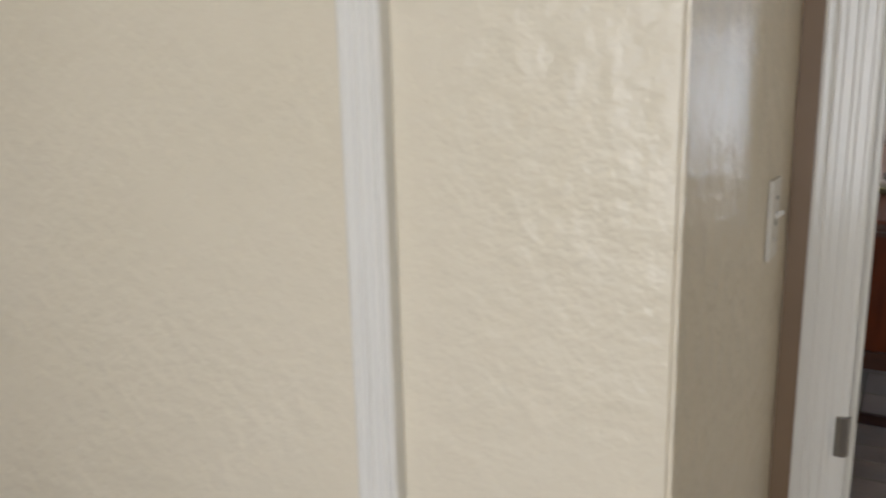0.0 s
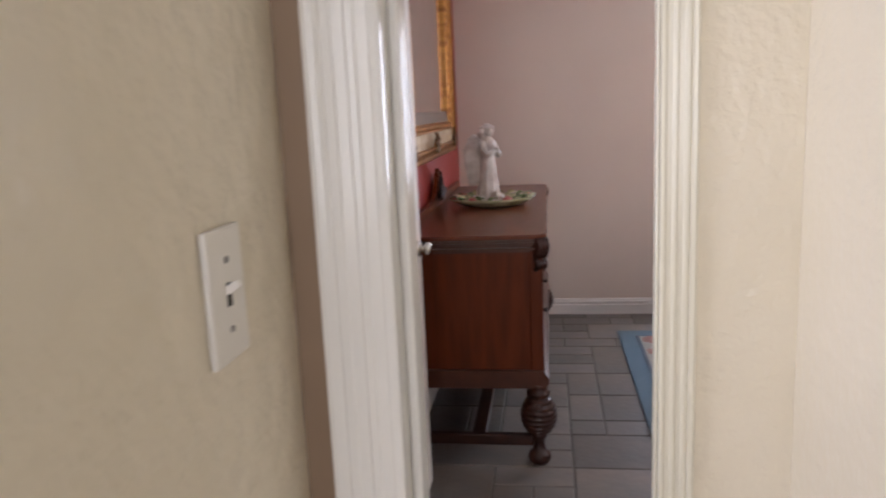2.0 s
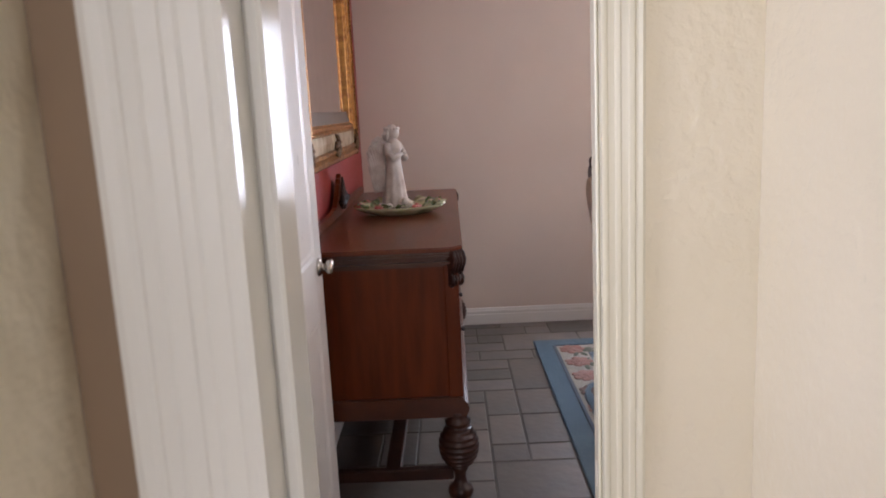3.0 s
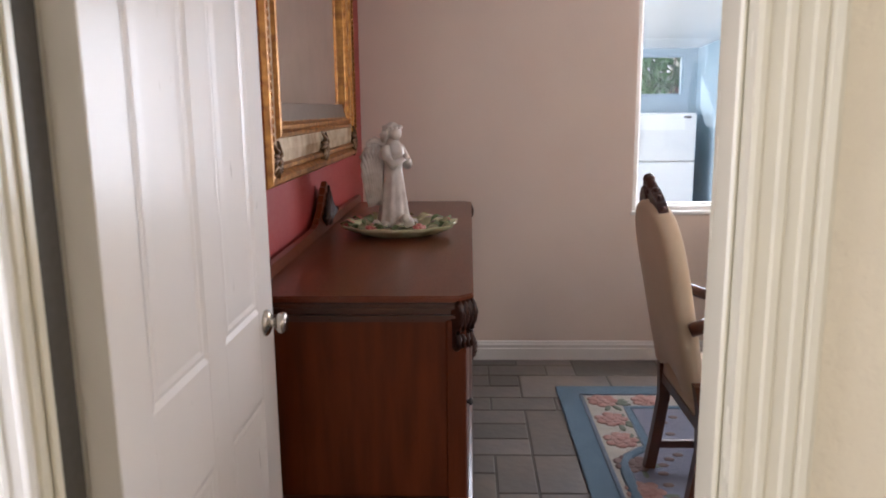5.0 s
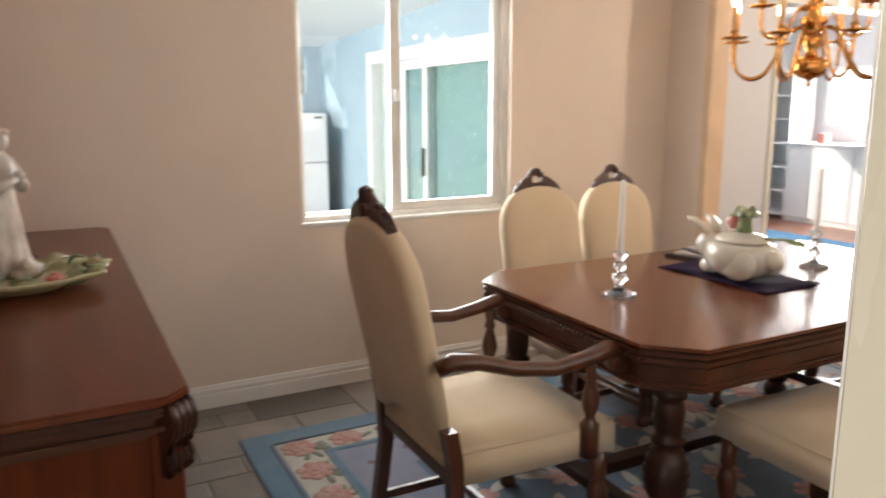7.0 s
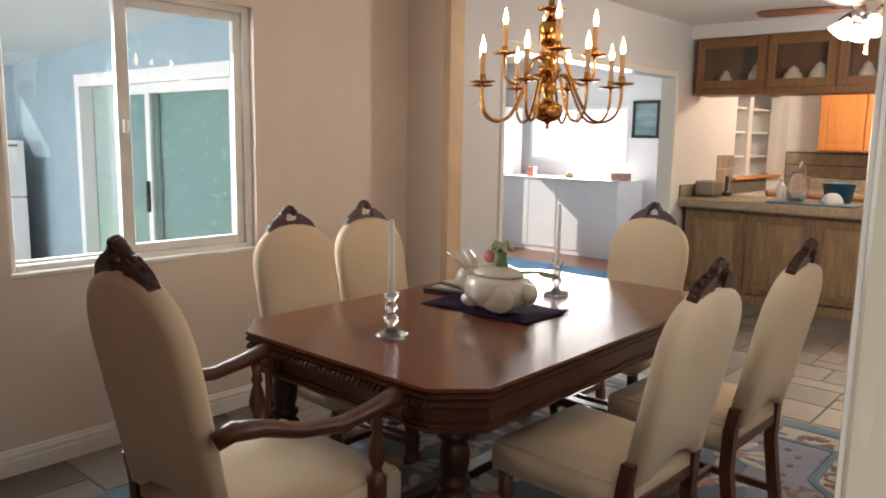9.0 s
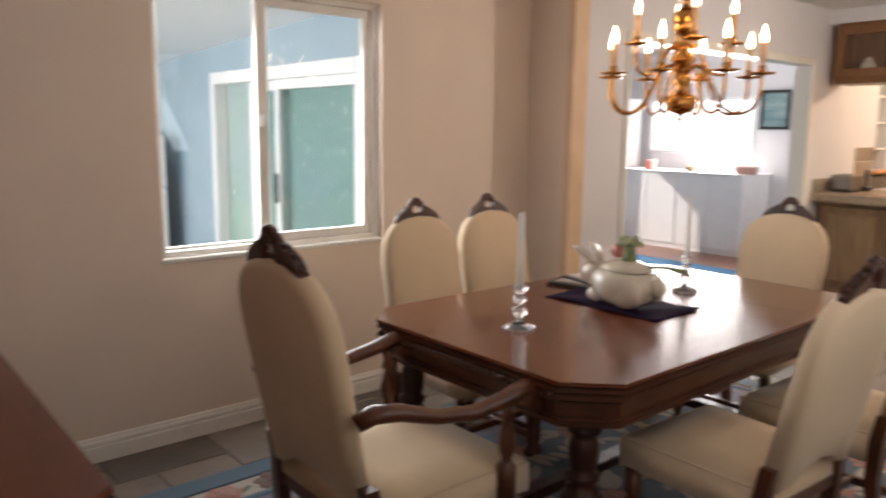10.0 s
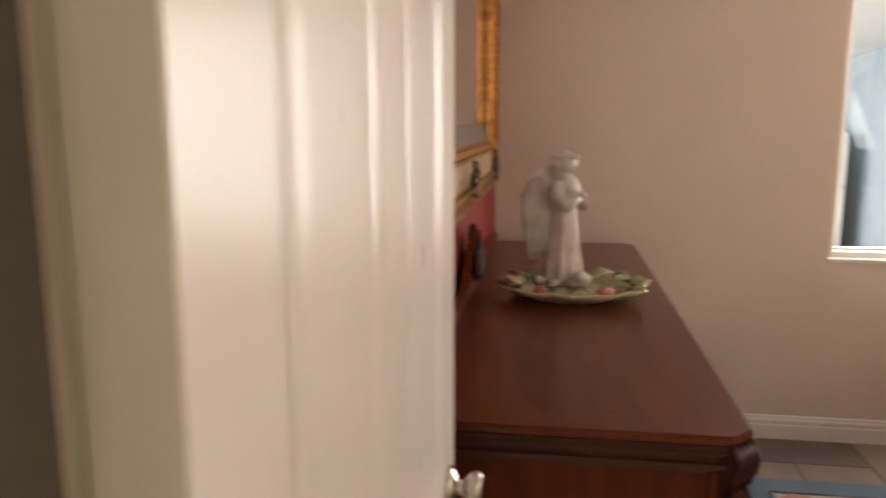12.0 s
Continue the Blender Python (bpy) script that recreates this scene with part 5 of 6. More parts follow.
# ---- rug ----
def rug():
    x0, x1, y0, y1 = 0.955, 4.32, 0.50, 2.872
    r = thing("area_rug", "sculpted wool rug, blue border, cream field with scrolls and roses", "rug", (2.637, 1.674, 0.003), 0.4)
    X, Y = (x1 - x0) / 2, (y1 - y0) / 2
    b = B()
    prism(b, [(-X, -Y), (X, -Y), (X, Y), (-X, Y)], "z", 0, 0.010, bev=0.004)
    part("border", b, M["rugblue"], r, "soft blue outer border")
    f = B()
    prism(f, [(-X + 0.105, -Y + 0.115), (X - 0.105, -Y + 0.115), (X - 0.105, Y - 0.115), (-X + 0.105, Y - 0.115)], "z", 0.009, 0.0125, bev=0.002)
    part("field", f, M["rugcream"], r)
    ins = B()
    # square corners, the sides swelling outwards between them
    quarter = [(X - 0.165, Y - 0.95), (X - 0.175, Y - 0.86), (X - 0.205, Y - 0.79), (X - 0.255, Y - 0.745), (X - 0.305, Y - 0.70), (X - 0.305, Y - 0.287),
               (X - 0.70, Y - 0.287), (X - 0.745, Y - 0.25), (X - 0.79, Y - 0.20), (X - 0.86, Y - 0.165), (X - 0.95, Y - 0.155)]
    outl = []
    for sx, sy in ((1, 1), (-1, 1), (-1, -1), (1, -1)):
        outl += [(sx * px, sy * py) for px, py in (quarter if sx * sy > 0 else quarter[::-1])]
    prism(ins, outl, "z", 0.012, 0.0145, bev=0.001)
    part("inner_field", ins, M["ruglilac"], r, "lilac grey inner field with square corners and swelling sides")
    edge = B()
    tube(edge, [(x, y, 0.0145) for x, y in outl + outl[:1]], 0.024, 6, 0.15)
    part("inner_line", edge, M["rugblue"], r, "blue scalloped dividing line")
    ctr = B()
    prism(ctr, [(x * 0.80, y * 0.72) for x, y in outl], "z", 0.014, 0.0160, bev=0.001)
    part("centre_field", ctr, M["rugdark"], r, "slate blue centre")
    dots = B()
    for (xa, ya), (xb, yb) in zip(outl, outl[1:] + outl[:1]):
        nd = max(1, round(math.hypot(xb - xa, yb - ya) / 0.12))
        for q in range(nd):
            u = (q + 0.5) / nd
            ball(dots, (0.91 * (xa + (xb - xa) * u), 0.87 * (ya + (yb - ya) * u), 0.0148), 0.020, 1.2, 0.9, 0.10, 7, 5)
    part("dot_motifs", dots, M["rugmauve"], r)["kind"] = "stuff"
    rnd = random.Random(11)

    def flower(cx, cy, s, m):
        q = B()
        for ring, (n, rr, pr) in enumerate(((7, 0.060, 0.034), (5, 0.030, 0.026))):
            for k in range(n):
                a = 2 * math.pi * k / n + 0.4 * ring + rnd.uniform(-0.15, 0.15)
                ball(q, (cx + s * rr * math.cos(a), cy + s * rr * math.sin(a), 0.0135 + 0.002 * ring), s * pr, 1, 1, 0.10, 9, 5)
        ball(q, (cx, cy, 0.017), s * 0.022, 1, 1, 0.14, 8, 5)
        part("flower_motif", q, M[m], r)

    def scroll(cx, cy, s, turn, m, flip=1):
        q = B()
        pts = []
        for k in range(26):
            u = k / 25
            a = radians(turn) + flip * (0.3 + 5.4 * u)
            rr = s * (0.155 - 0.12 * u)
            pts.append((cx + rr * math.cos(a), cy + rr * math.sin(a), 0.0135))
        tube(q, pts, [s * (0.030 * (1 - 0.6 * k / 25)) for k in range(26)], 8, 0.12)
        for k in (2, 6, 10):
            p = pts[k]
            a = radians(turn) + flip * (0.3 + 5.4 * k / 25)
            ball(q, (p[0] + s * 0.03 * math.cos(a), p[1] + s * 0.03 * math.sin(a), 0.0135), s * 0.036, 1.2, 0.8, 0.10, 8, 5, Euler((0, 0, a)).to_matrix().to_4x4())
        part("scroll_motif", q, M[m], r)

    def leaves(cx, cy, s, m):
        q = B()
        for k in range(6):
            a = rnd.uniform(0, 6.28)
            ball(q, (cx + s * 0.10 * math.cos(a), cy + s * 0.10 * math.sin(a), 0.0132), s * 0.045, 1.5, 0.55, 0.08, 8, 5, Euler((0, 0, a)).to_matrix().to_4x4())
        part("leaf_motif", q, M[m], r)

    band = 0.205
    k = 0
    runs = []
    nx, ny = 15, 10
    for i in range(nx):
        x = -X + band + (2 * X - 2 * band) * i / (nx - 1)
        runs += [(x, Y - band, 0), (x, -Y + band, 180)]
    for j in range(1, ny - 1):
        y = -Y + band + (2 * Y - 2 * band) * j / (ny - 1)
        runs += [(-X + band, y, 90), (X - band, y, -90)]
    for x, y, t in runs:
        if k % 2:
            scroll(x + rnd.uniform(-0.02, 0.02), y + rnd.uniform(-0.03, 0.03), 0.58, t + rnd.uniform(-40, 40), "rugmauve", 1 if k % 4 == 1 else -1)
            leaves(x - 0.04, y - 0.03, 0.55, "rugmauve")
        else:
            flower(x, y, 0.85, "rugmauve" if k % 3 == 1 else "rugpink")
            leaves(x + 0.03, y - 0.03, 0.6, "ruggreen")
        k += 1
    for i in range(12):
        for j in range(5):
            x, y = -X + 0.66 + i * (2 * X - 1.32) / 11, -Y + 0.66 + j * (2 * Y - 1.32) / 4
            if (i + j) % 2:
                flower(x, y, 1.0, "rugpink")
                leaves(x, y, 1.3, "rugcream")
            else:
                scroll(x, y, 0.7, rnd.uniform(0, 360), "rugcream")
    ln = B()
    for s in (1,):
        frame = [(-X + 0.113, -Y + 0.123), (X - 0.113, -Y + 0.123), (X - 0.113, Y - 0.123), (-X + 0.113, Y - 0.123), (-X + 0.113, -Y + 0.123)]
        for a, b2 in zip(frame, frame[1:]):
            tube(ln, [(*a, 0.0125), (*b2, 0.0125)], 0.010, 6, 0.15)
    part("border_line", ln, M["rugdark"], r)


rug()


# ---- kitchen beyond the table ----
def panel_door(bm, x, y0, y1, z0, z1, t=0.02, stile=0.06, hole=False):
    """Cabinet door facing -x: stiles and rails round a sunk panel."""
    rim(bm, "x", x - t, x, y0, y1, z0, z1, stile, stile, stile, stile, 0.003)
    if not hole:
        box(bm, x - t * 0.45, x - 0.001, y0 + stile, y1 - stile, z0 + stile, z1 - stile)
        box(bm, x - t * 0.8, x - t * 0.46, y0 + stile + 0.03, y1 - stile - 0.03, z0 + stile + 0.03, z1 - stile - 0.03, bev=0.004)
    return bm


def base_unit(y0, y1):
    c = thing("base_cabinet", "weathered oak base cabinet of the kitchen peninsula", "cabinet", (7.05, (y0 + y1) / 2, 0), 0, "peninsula cabinets")
    h = (y1 - y0) / 2
    b = B()
    box(b, 0.0, 0.6, -h, h, 0.0, 0.84)
    part("body", b, M["greyoak"], c)
    d = part("door", panel_door(B(), -0.001, -h + 0.012, h - 0.012, 0.10, 0.815, 0.02, 0.065, True), M["oakframe"], c)
    pn = B()
    box(pn, -0.008, -0.001, -h + 0.077, h - 0.077, 0.165, 0.75)
    box(pn, -0.017, -0.009, -h + 0.105, h - 0.105, 0.193, 0.722, bev=0.005)
    part("panel", pn, M["greyoak"], d)
    k = B()
    box(k, -0.006, -0.001, -h, h, 0.0, 0.085, bev=0.002)
    part("plinth", k, M["greyoak"], c)
    return c


first = base_unit(2.335, 2.9)
for y in (2.05, 1.485, 0.92, 0.38):
    copy_thing(first, pose(7.05, y, 0, 0, 0, 0))

bm = B()
prism(bm, [(6.97, 0.845), (6.965, 0.86), (6.965, 0.912), (6.98, 0.925), (7.78, 0.925), (7.78, 0.845)], "y", 0.1, 2.945, bev=0.003)
tagged(part("countertop", bm, M["stone"]), "tan stone peninsula countertop", "countertop")


def hanging_unit(y0, y1, seed):
    rnd = random.Random(seed)
    c = thing("hanging_cabinet", "oak hanging cabinet with glass doors holding jars", "cabinet", (7.05, (y0 + y1) / 2, 1.855), 0, "hanging cabinets")
    h = (y1 - y0) / 2
    b = B()
    for r in ((0, 0.36, -h, h, 0, 0.06), (0, 0.36, -h, h, 0.46, 0.50), (0, 0.36, -h, -h + 0.018, 0.06, 0.46), (0, 0.36, h - 0.018, h, 0.06, 0.46), (0.34, 0.36, -h + 0.018, h - 0.018, 0.06, 0.46)):
        box(b, *r)
    part("body", b, M["oak"], c)
    d = part("door", panel_door(B(), -0.001, -h + 0.008, h - 0.008, 0.055, 0.475, 0.02, 0.07, True), M["oak"], c)
    g = B()
    box(g, -0.013, -0.009, -h + 0.078, h - 0.078, 0.125, 0.405)
    part("pane", g, M["pane"], d).visible_shadow = False
    return c, rnd, h


def jar(y, x, z, r, hh):
    j = thing("glass_jar", "pale china jar behind a cabinet door", "jar", (x, y, z), 0, "china in the hanging cabinets")
    b = B()
    lathe(b, [(r * 0.6, 0), (r * 0.95, hh * 0.2), (r, hh * 0.5), (r * 0.8, hh * 0.8), (r * 0.5, hh * 0.9), (r * 0.55, hh)], seg=14)
    part("bowl", b, M["ceramic"], j)
    b = B()
    lathe(b, [(r * 0.56, hh), (r * 0.4, hh * 1.08), (r * 0.12, hh * 1.14), (r * 0.16, hh * 1.2)], seg=12)
    part("lid", b, M["ceramic"], j)


for y0, y1, jars in ((2.265, 2.88, ((2.67, 0.06, 0.14), (2.40, 0.07, 0.18))), (1.705, 2.26, ((2.09, 0.085, 0.15), (1.88, 0.085, 0.17))),
                     (1.145, 1.70, ((1.52, 0.07, 0.16), (1.30, 0.08, 0.14))), (0.585, 1.14, ((0.95, 0.07, 0.15),))):
    hanging_unit(y0, y1, 1)
    for y, r, hh in jars:
        jar(y, 7.05 + 0.15, 1.916, r, hh)
setting("ceiling_soffit", boxes((7.06, 7.44, 0.09, 2.95, 2.36, CEIL)), M["bluewhite"])


def counter_things():
    z = 0.926
    f = thing("faucet", "arched steel kitchen faucet on the peninsula", "faucet", (7.55, 2.02, z))
    b = B()
    lathe(b, [(0.03, 0), (0.03, 0.01), (0.018, 0.03)], seg=14)
    part("base", b, M["nickel"], f)
    b = B()
    tube(b, [(0, 0, 0.02), (0, 0, 0.25)] + [(-0.09 + 0.09 * math.cos(a), 0.0, 0.25 + 0.1 * math.sin(a)) for a in (0.4, 0.9, 1.5, 2.1, 2.7, 3.14)] + [(-0.18, 0, 0.2)], 0.012, 10)
    part("spout", b, M["nickel"], f)
    b = B()
    prism(b, [(-0.16, -0.34), (0.16, -0.34), (0.16, 0.36), (-0.16, 0.36)], "z", 0, 0.012, bev=0.004)
    ob = part("drying_mat", b, M["rugblue"])
    ob.matrix_basis = pose(7.2, 1.82, z)
    tagged(ob, "blue drying mat on the counter", "drying mat")
    bk = thing("blue_tub", "blue plastic tub on the counter", "tub", (7.42, 1.70, z), 8)
    b = B()
    for r0, r1, h0, h1 in ((0.10, 0.13, 0, 0.17),):
        lathe(b, [(r0, h0), (r1, h1), (r1 + 0.008, h1), (r1 + 0.008, h1 + 0.01), (r1 - 0.006, h1 + 0.01), (r0 - 0.006, 0.01)], seg=4)
    part("tub", b, M["bluebin"], bk)
    b = B()
    lathe(b, [(0.088, 0), (0.085, 0.03), (0.062, 0.07), (0.03, 0.088), (0.01, 0.09)], seg=20)
    ob = part("bowl", b, M["white"])
    ob.matrix_basis = pose(7.24, 1.70, z + 0.012)
    tagged(ob, "white bowl upturned on the drying mat", "bowl")
    g = thing("glass_pitcher", "clear glass pitcher on the drying mat", "pitcher", (7.2, 1.98, z + 0.012))
    b = B()
    lathe(b, [(0.06, 0), (0.075, 0.02), (0.085, 0.10), (0.06, 0.19), (0.05, 0.24), (0.055, 0.26), (0.045, 0.26), (0.05, 0.19), (0.07, 0.1), (0.05, 0.02)], seg=16)
    part("body", b, M["crystal"], g)
    b = B()
    tube(b, [(0, -0.055, 0.22), (0, -0.11, 0.2), (0, -0.115, 0.12), (0, -0.08, 0.07)], 0.009, 8)
    part("handle", b, M["crystal"], g)
    bo = thing("soap_bottle", "white plastic soap bottle", "bottle", (7.5, 2.2, z))
    b = B()
    lathe(b, [(0.035, 0), (0.04, 0.01), (0.04, 0.12), (0.02, 0.15), (0.014, 0.155), (0.014, 0.17)], seg=14)
    part("body", b, M["white"], bo)
    b = B()
    lathe(b, [(0.018, 0.17), (0.018, 0.19)], seg=12)
    box(b, -0.05, 0.01, -0.008, 0.008, 0.19, 0.205, bev=0.003)
    part("pump", b, M["white"], bo)
    t = thing("toaster", "small dark steel toaster at the end of the counter", "toaster", (7.32, 2.80, z), 90)
    b = B()
    box(b, -0.09, 0.09, -0.12, 0.12, 0.01, 0.15, bev=0.02, seg=2)
    part("body", b, M["steel"], t)
    for s in (-0.035, 0.035):
        b = B()
        box(b, s - 0.012, s + 0.012, -0.09, 0.09, 0.149, 0.153)
        part("slot", b, M["black"], t)
    b = B()
    box(b, -0.085, 0.085, -0.115, 0.115, 0, 0.012)
    part("base", b, M["black"], t)
    p = thing("phone_stand", "black cordless phone on its stand", "phone", (7.55, 2.72, z), -20)
    b = B()
    box(b, -0.04, 0.04, -0.04, 0.04, 0, 0.04, bev=0.008)
    part("base", b, M["black"], p)
    b = B()
    box(b, -0.02, 0.02, -0.012, 0.012, 0.03, 0.19, bev=0.008)
    part("handset", b, M["black"], p)


counter_things()

# backsplash tiles along the kitchen wall
sp = setting("backsplash", boxes((6.99, 9.35, 2.940, 2.9485, 0.896, 1.035)), M["grout"], "stone tile backsplash")
tile_me = None
for row, (z0, z1) in enumerate(((0.90, 1.033),)):
    bm = B()
    box(bm, 0.0, 0.148, -0.006, 0.0, 0.0, 0.130, bev=0.003)
    tile_me = mesh_of("tile", bm, M["splash"])
    for k in range(8):
        t = new("tile", tile_me)
        t.parent = sp
        t.location = (6.995 + 0.152 * k, 2.9398, z0)
sp2 = setting("backsplash", boxes((9.985, 9.998, 0.1, 2.94, 0.9, 1.34)), M["grout"], "stone tile backsplash")
for i in range(18):
    for j in range(3):
        t = new("tile", tile_me)
        t.parent = sp2
        t.matrix_basis = pose(9.985, 2.93 - 0.152 * i, 0.9 + 0.145 * j, 0, 0, -90)
for i, (x, z) in enumerate(((8.0, 1.04), (8.0, 1.175), (7.85, 1.04), (7.85, 1.175), (8.15, 1.04), (8.15, 1.175))):
    t = new("tile", tile_me)
    t.parent = sp
    t.location = (x, 2.9495, z)


def wall_unit(y0, y1):
    c = thing("wall_cabinet", "honey oak wall cabinet in the kitchen", "cabinet", (9.64, (y0 + y1) / 2, 1.35), 0, "honey oak wall cabinets")
    h = (y1 - y0) / 2
    b = B()
    box(b, 0.0, 0.355, -h, h, 0, 0.85)
    part("body", b, M["orangeoak"], c)
    part("door", panel_door(B(), -0.001, -h + 0.006, h - 0.006, 0.02, 0.83), M["orangeoak"], c)
    return c


wu = wall_unit(2.03, 2.5)
for y in (1.79, 1.315, 0.84, 0.365):
    copy_thing(wu, pose(9.64, y, 1.35))


def far_base(y0, y1):
    c = thing("base_cabinet", "honey oak base cabinet along the far kitchen wall", "cabinet", (9.4, (y0 + y1) / 2, 0), 0, "honey oak base cabinets")
    h = (y1 - y0) / 2
    b = B()
    box(b, 0.0, 0.58, -h, h, 0, 0.85)
    part("body", b, M["orangeoak"], c)
    part("door", panel_door(B(), -0.001, -h + 0.006, h - 0.006, 0.1, 0.83), M["orangeoak"], c)
    return c


fb = far_base(2.35, 2.93)
for y in (2.055, 1.47, 0.885, 0.3):
    copy_thing(fb, pose(9.4, y, 0))
bm = B()
prism(bm, [(9.36, 0.852), (9.36, 0.89), (9.37, 0.897), (9.98, 0.897), (9.98, 0.852)], "y", 0.1, 2.935, bev=0.003)
tagged(part("countertop", bm, M["stone"]), "tan stone countertop along the far kitchen wall", "countertop")


def built_in_shelves():
    s = thing("built_in_shelves", "white built-in shelves seen through the kitchen pass-through", "shelves", (9.0, 3.10, 1.04))
    b = B()
    box(b, -0.85, 0.85, 0.35, 0.37, -0.2, 1.1)
    part("back", b, M["white"], s)
    for x in (-0.86, 0.84):
        b = B()
        box(b, x, x + 0.02, -0.02, 0.349, -0.2, 1.1)
        part("side", b, M["white"], s)
    for z in (-0.2, 0.0, 0.23, 0.50, 0.77, 1.1):
        b = B()
        box(b, -0.838, 0.838, 0.0, 0.349, z, z + 0.022, bev=0.003)
        part("shelf", b, M["white"], s)
    for x, z, r in ((0.25, 0.522, 0.05), (-0.1, 0.252, 0.06)):
        b = B()
        lathe(b, [(r * 0.6, 0), (r, r * 0.6), (r * 0.8, r * 1.5), (r * 0.9, r * 1.6)], seg=14)
        ob = part("bowl", b, M["white"])
        ob.matrix_basis = pose(9.0 + x, 3.25, 1.04 + z)
        tagged(ob, "white china bowl on a white shelf", "bowl")


built_in_shelves()
setting("window_sill", boxes((8.27, 9.73, 2.90, 3.08, 1.04, 1.065), bev=0.004), M["orangeoak"], "honey oak ledge of the pass-through")
setting("wall_pass_through", boxes((8.2, 9.8, 3.5, 3.55, 0, CEIL)), M["bluewhite"])


# Unseen fixture, added to account for the kitchen's warm light.
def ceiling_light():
    c = thing("ceiling_light", "unseen flush ceiling lamp, assumed over the kitchen", "ceiling light", (8.6, 1.6, CEIL - 0.09))
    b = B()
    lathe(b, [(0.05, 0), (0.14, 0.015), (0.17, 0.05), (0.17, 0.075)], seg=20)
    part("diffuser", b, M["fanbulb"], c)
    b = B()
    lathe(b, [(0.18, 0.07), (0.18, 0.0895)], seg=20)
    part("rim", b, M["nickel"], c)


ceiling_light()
# Fill added to brighten the kitchen, hung below the assumed fixture.
lamp("kitchen_fill_lamp", "POINT", 165, pose(8.6, 1.6, 2.3), (1.0, 0.80, 0.58), 0.12)


def ceiling_fan():
    f = thing("ceiling_fan", "ceiling fan with dark blades and lit frosted glass shades", "ceiling fan", (5.3, 1.12, 2.14))
    b = B()
    lathe(b, [(0.03, -0.02), (0.07, 0.0), (0.09, 0.03), (0.09, 0.10), (0.05, 0.13), (0.016, 0.14), (0.016, 0.30), (0.07, 0.32), (0.075, 0.339)], seg=24)
    part("motor", b, M["nickel"], f)
    for k in range(5):
        a = 72 * k + 96
        b = B()
        prism(b, [(0.17, -0.05), (0.30, -0.062), (0.58, -0.066), (0.62, -0.04), (0.62, 0.04), (0.58, 0.066), (0.30, 0.062), (0.17, 0.05)], "z", 0.0, 0.006, bev=0.0015)
        box(b, 0.07, 0.20, -0.02, 0.02, -0.004, 0.0)
        bmesh.ops.transform(b, matrix=pose(0, 0, 0.09, 0, 0, a) @ pose(0, 0, 0, 9, 0, 0), verts=b.verts[:])
        part("blade", b, M["crest"], f, "dark wooden blade")
    for k in range(4):
        a = radians(90 * k + 30)
        b = B()
        lathe(b, [(0.020, 0.0), (0.030, -0.02), (0.045, -0.06), (0.062, -0.10), (0.058, -0.10), (0.04, -0.06)], seg=16)
        bmesh.ops.transform(b, matrix=pose(0.10 * math.cos(a), 0.10 * math.sin(a), 0.02) @ pose(0, 0, 0, 0, 0, math.degrees(a)) @ pose(0, 0, 0, 0, -38, 0), verts=b.verts[:])
        part("shade", b, M["fanbulb"], f, "lit frosted glass shade")
    for s in (-0.02, 0.03):
        b = B()
        tube(b, [(s, 0, -0.02), (s, 0, -0.16)], 0.002, 5)
        ball(b, (s, 0, -0.17), 0.008)
        part("pull_chain", b, M["brass"], f)


ceiling_fan()
lamp("fan_lamp", "POINT", 82, pose(5.3, 1.12, 1.98), (1.0, 0.90, 0.78), 0.08)


# ---- next room through the wide opening ----
def white_cabinet(y0, y1):
    c = thing("white_cabinet", "low white cabinet with plain doors under the bright window", "cabinet", (8.35, (y0 + y1) / 2, 0), 0, "white cabinets")
    h = (y1 - y0) / 2
    b = B()
    box(b, 0.02, 0.64, -h, h, 0.0, 0.93)
    part("body", b, M["white"], c)
    for s in (-1, 1):
        b = B()
        y = (-h + 0.004, -0.003) if s < 0 else (0.003, h - 0.004)
        box(b, 0.0, 0.019, y[0], y[1], 0.06, 0.925, bev=0.003)
        part("door", b, M["white"], c)
    return c


wc = white_cabinet(5.17, 6.02)
copy_thing(wc, pose(8.35, 4.735, 0))
bm = B()
box(bm, 8.33, 8.99, 4.29, 6.04, 0.932, 0.955, bev=0.003)
tagged(part("cabinet_top", bm, M["white"]), "white top board of the low cabinets", "worktop")


def small_boxes():
    for y, x, w, h, m, lab in ((5.62, 8.45, 0.10, 0.12, "rosered", "small red box on the white cabinet"), (4.36, 8.5, 0.22, 0.09, "rugpink", "pink tissue box on the white cabinet")):
        b = B()
        box(b, -0.05, 0.05, -w / 2, w / 2, 0, h, bev=0.006)
        ob = part("box", b, M[m])
        ob.matrix_basis = pose(x, y, 0.956)
        tagged(ob, lab, "box")
    b = B()
    lathe(b, [(0.05, 0), (0.06, 0.02), (0.05, 0.06), (0.02, 0.08)], seg=14)
    ob = part("dish", b, M["greyoak"])
    ob.matrix_basis = pose(8.5, 5.08, 0.956)
    tagged(ob, "small brown dish on the white cabinet", "dish")
    b = B()
    lathe(b, [(0.04, 0), (0.012, 0.02), (0.012, 0.09)], seg=10)
    for s in (-1, 1):
        tube(b, [(0, 0, 0.09), (0, s * 0.05, 0.16), (0, s * 0.09, 0.24)], [0.012, 0.03, 0.006], 8, 0.6)
    ob = part("ornament", b, M["white"])
    ob.matrix_basis = pose(8.8, 4.88, 0.956) @ Matrix.Scale(1.3, 4)
    tagged(ob, "white two-winged ornament below the window", "ornament")


small_boxes()


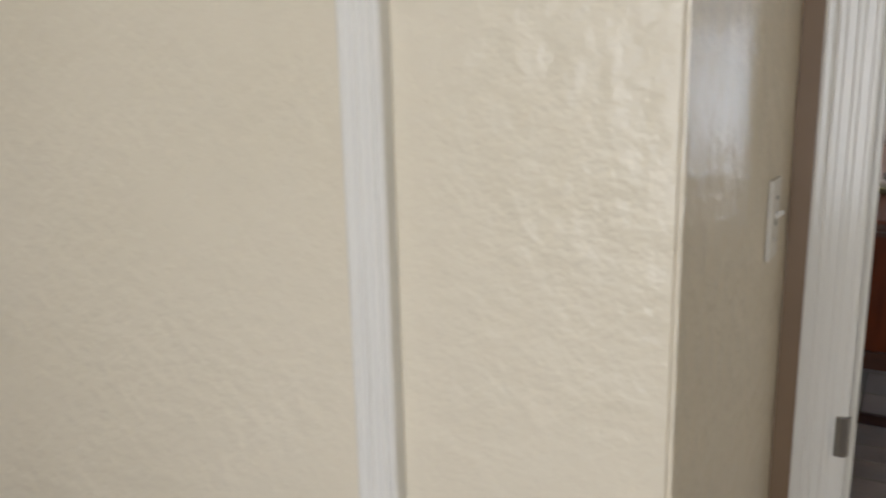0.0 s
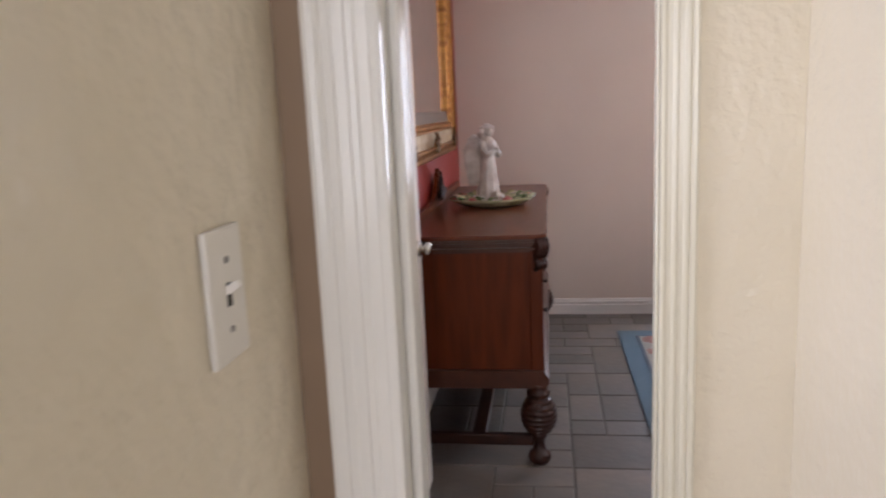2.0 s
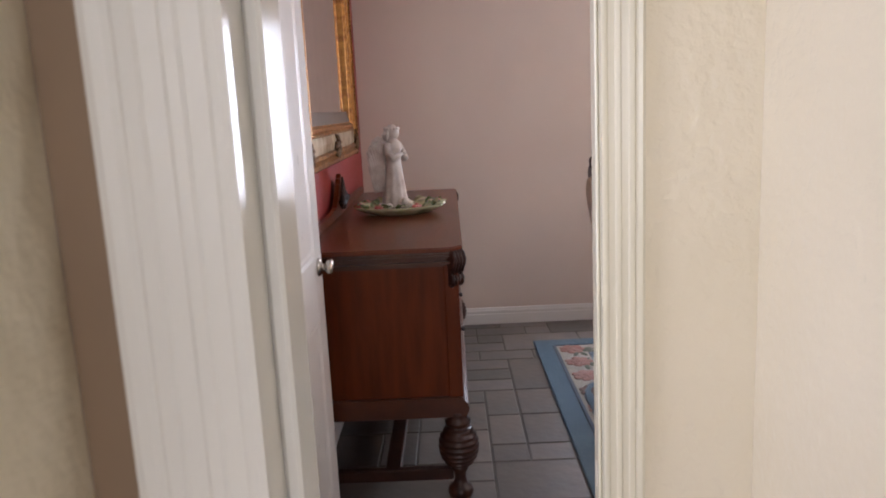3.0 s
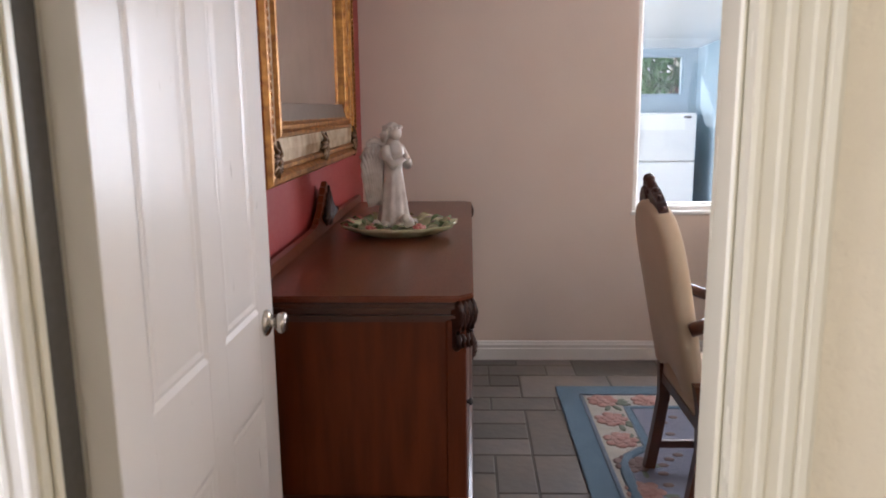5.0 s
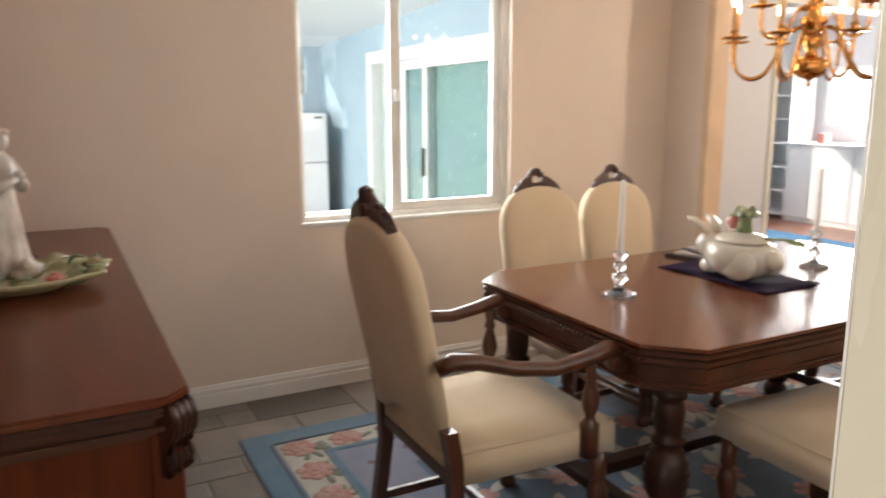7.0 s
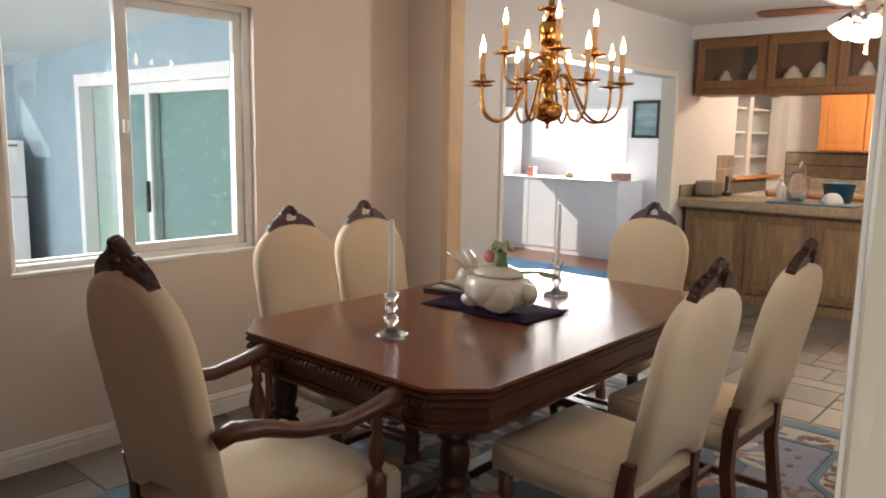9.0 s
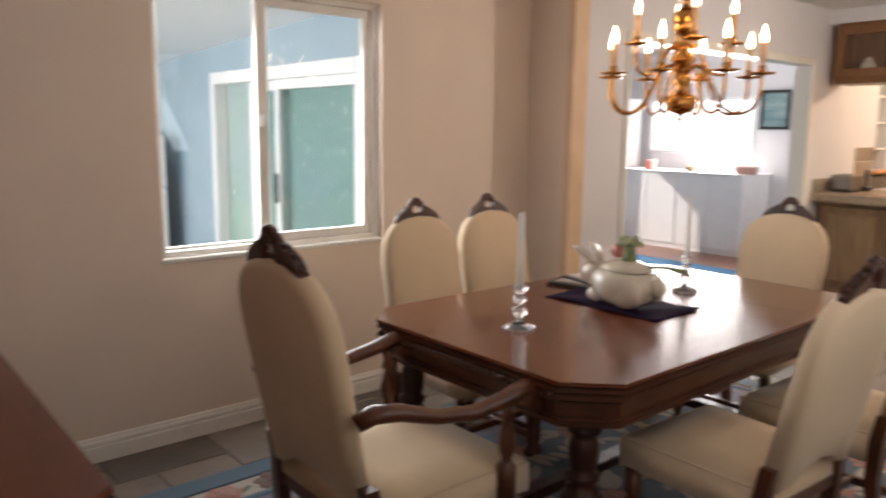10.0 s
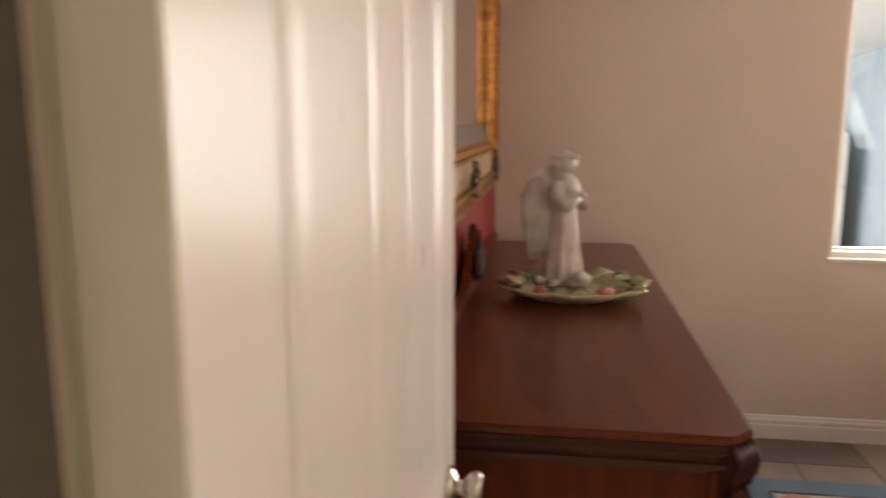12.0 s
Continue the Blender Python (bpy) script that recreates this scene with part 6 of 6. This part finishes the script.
def picture():
    p = thing("picture", "small dark framed landscape print", "picture", (8.998, 4.32, 1.47))
    part("frame", rim(B(), "x", -0.025, 0, -0.18, 0.18, 0, 0.46, 0.035, 0.035, 0.035, 0.035), M["black"], p)
    b = B()
    box(b, -0.010, -0.004, -0.145, 0.145, 0.035, 0.425)
    part("print", b, M["picture"], p)


picture()


def bookshelf():
    s = thing("bookshelf", "white open shelf unit in the next room", "shelves", (8.62, 6.34, 0))
    for y in (-0.27, 0.25):
        b = B()
        box(b, -0.2, 0.2, y, y + 0.02, 0, 1.85, bev=0.003)
        part("side", b, M["white"], s)
    for k in range(7):
        b = B()
        box(b, -0.198, 0.198, -0.249, 0.249, 0.04 + 0.295 * k, 0.062 + 0.295 * k)
        part("shelf", b, M["white"], s)
    b = B()
    box(b, 0.201, 0.21, -0.27, 0.27, 0, 1.85)
    part("back", b, M["white"], s)


bookshelf()
bm = B()
prism(bm, [(4.0, 3.1), (7.55, 3.1), (7.55, 6.5), (4.0, 6.5)], "z", 0.001, 0.012, bev=0.003)
setting("carpet", bm, M["carpet"], "blue carpet in the next room")


# ---- floor tiles ----
def tiles():
    """Slate laid in mixed rectangles on a square module."""
    U, gx0, gy0 = 0.157, -5, -7
    NX, NY = 68, 21
    rnd = random.Random(21)
    ox, oy = 0.611 + gx0 * U + 0.0, 1.152 + gy0 * U
    taken = [[False] * NY for _ in range(NX)]
    floor = setting("floor", boxes((-0.2, 10.1, 0.06, 3.42, -0.12, -0.004)), M["grout"], "grey slate tile floor in mixed rectangles")
    shapes = {}
    near, far = [], []
    for i in range(NX):
        for j in range(NY):
            if taken[i][j]:
                continue
            opts = [(2, 2), (2, 1), (1, 2), (3, 2), (2, 3), (1, 1)]
            wts = [4, 4, 4, 1.5, 1, 2.5]
            while True:
                w, h = rnd.choices(opts, wts)[0]
                if i + w <= NX and j + h <= NY and all(not taken[a][b] for a in range(i, i + w) for b in range(j, j + h)):
                    break
            for a in range(i, i + w):
                for b in range(j, j + h):
                    taken[a][b] = True
            (near if ox + i * U < 5.2 else far).append((i, j, w, h))
    near.sort(key=lambda q: abs(q[0] * U + ox - 0.9) + 0.2 * abs(q[1] * U + oy - 1.8))
    far += near[300:]
    for i, j, w, h in near[:300]:
        if (w, h) not in shapes:
            bm = B()
            box(bm, 0.004, w * U - 0.004, 0.004, h * U - 0.004, -0.01, 0.0, bev=0.003)
            shapes[(w, h)] = mesh_of("tile", bm, M["slate"])
        t = new("tile", shapes[(w, h)])
        t.parent = floor
        t.location = (ox + i * U, oy + j * U, rnd.uniform(-0.0008, 0.0008))
    bm = B()
    for i, j, w, h in far:
        box(bm, ox + i * U + 0.004, ox + (i + w) * U - 0.004, oy + j * U + 0.004, oy + (j + h) * U - 0.004, -0.01, 0.0)
    rest = part("tile_field", bm, M["slate"], floor)
    rest["kind"] = "stuff"


tiles()
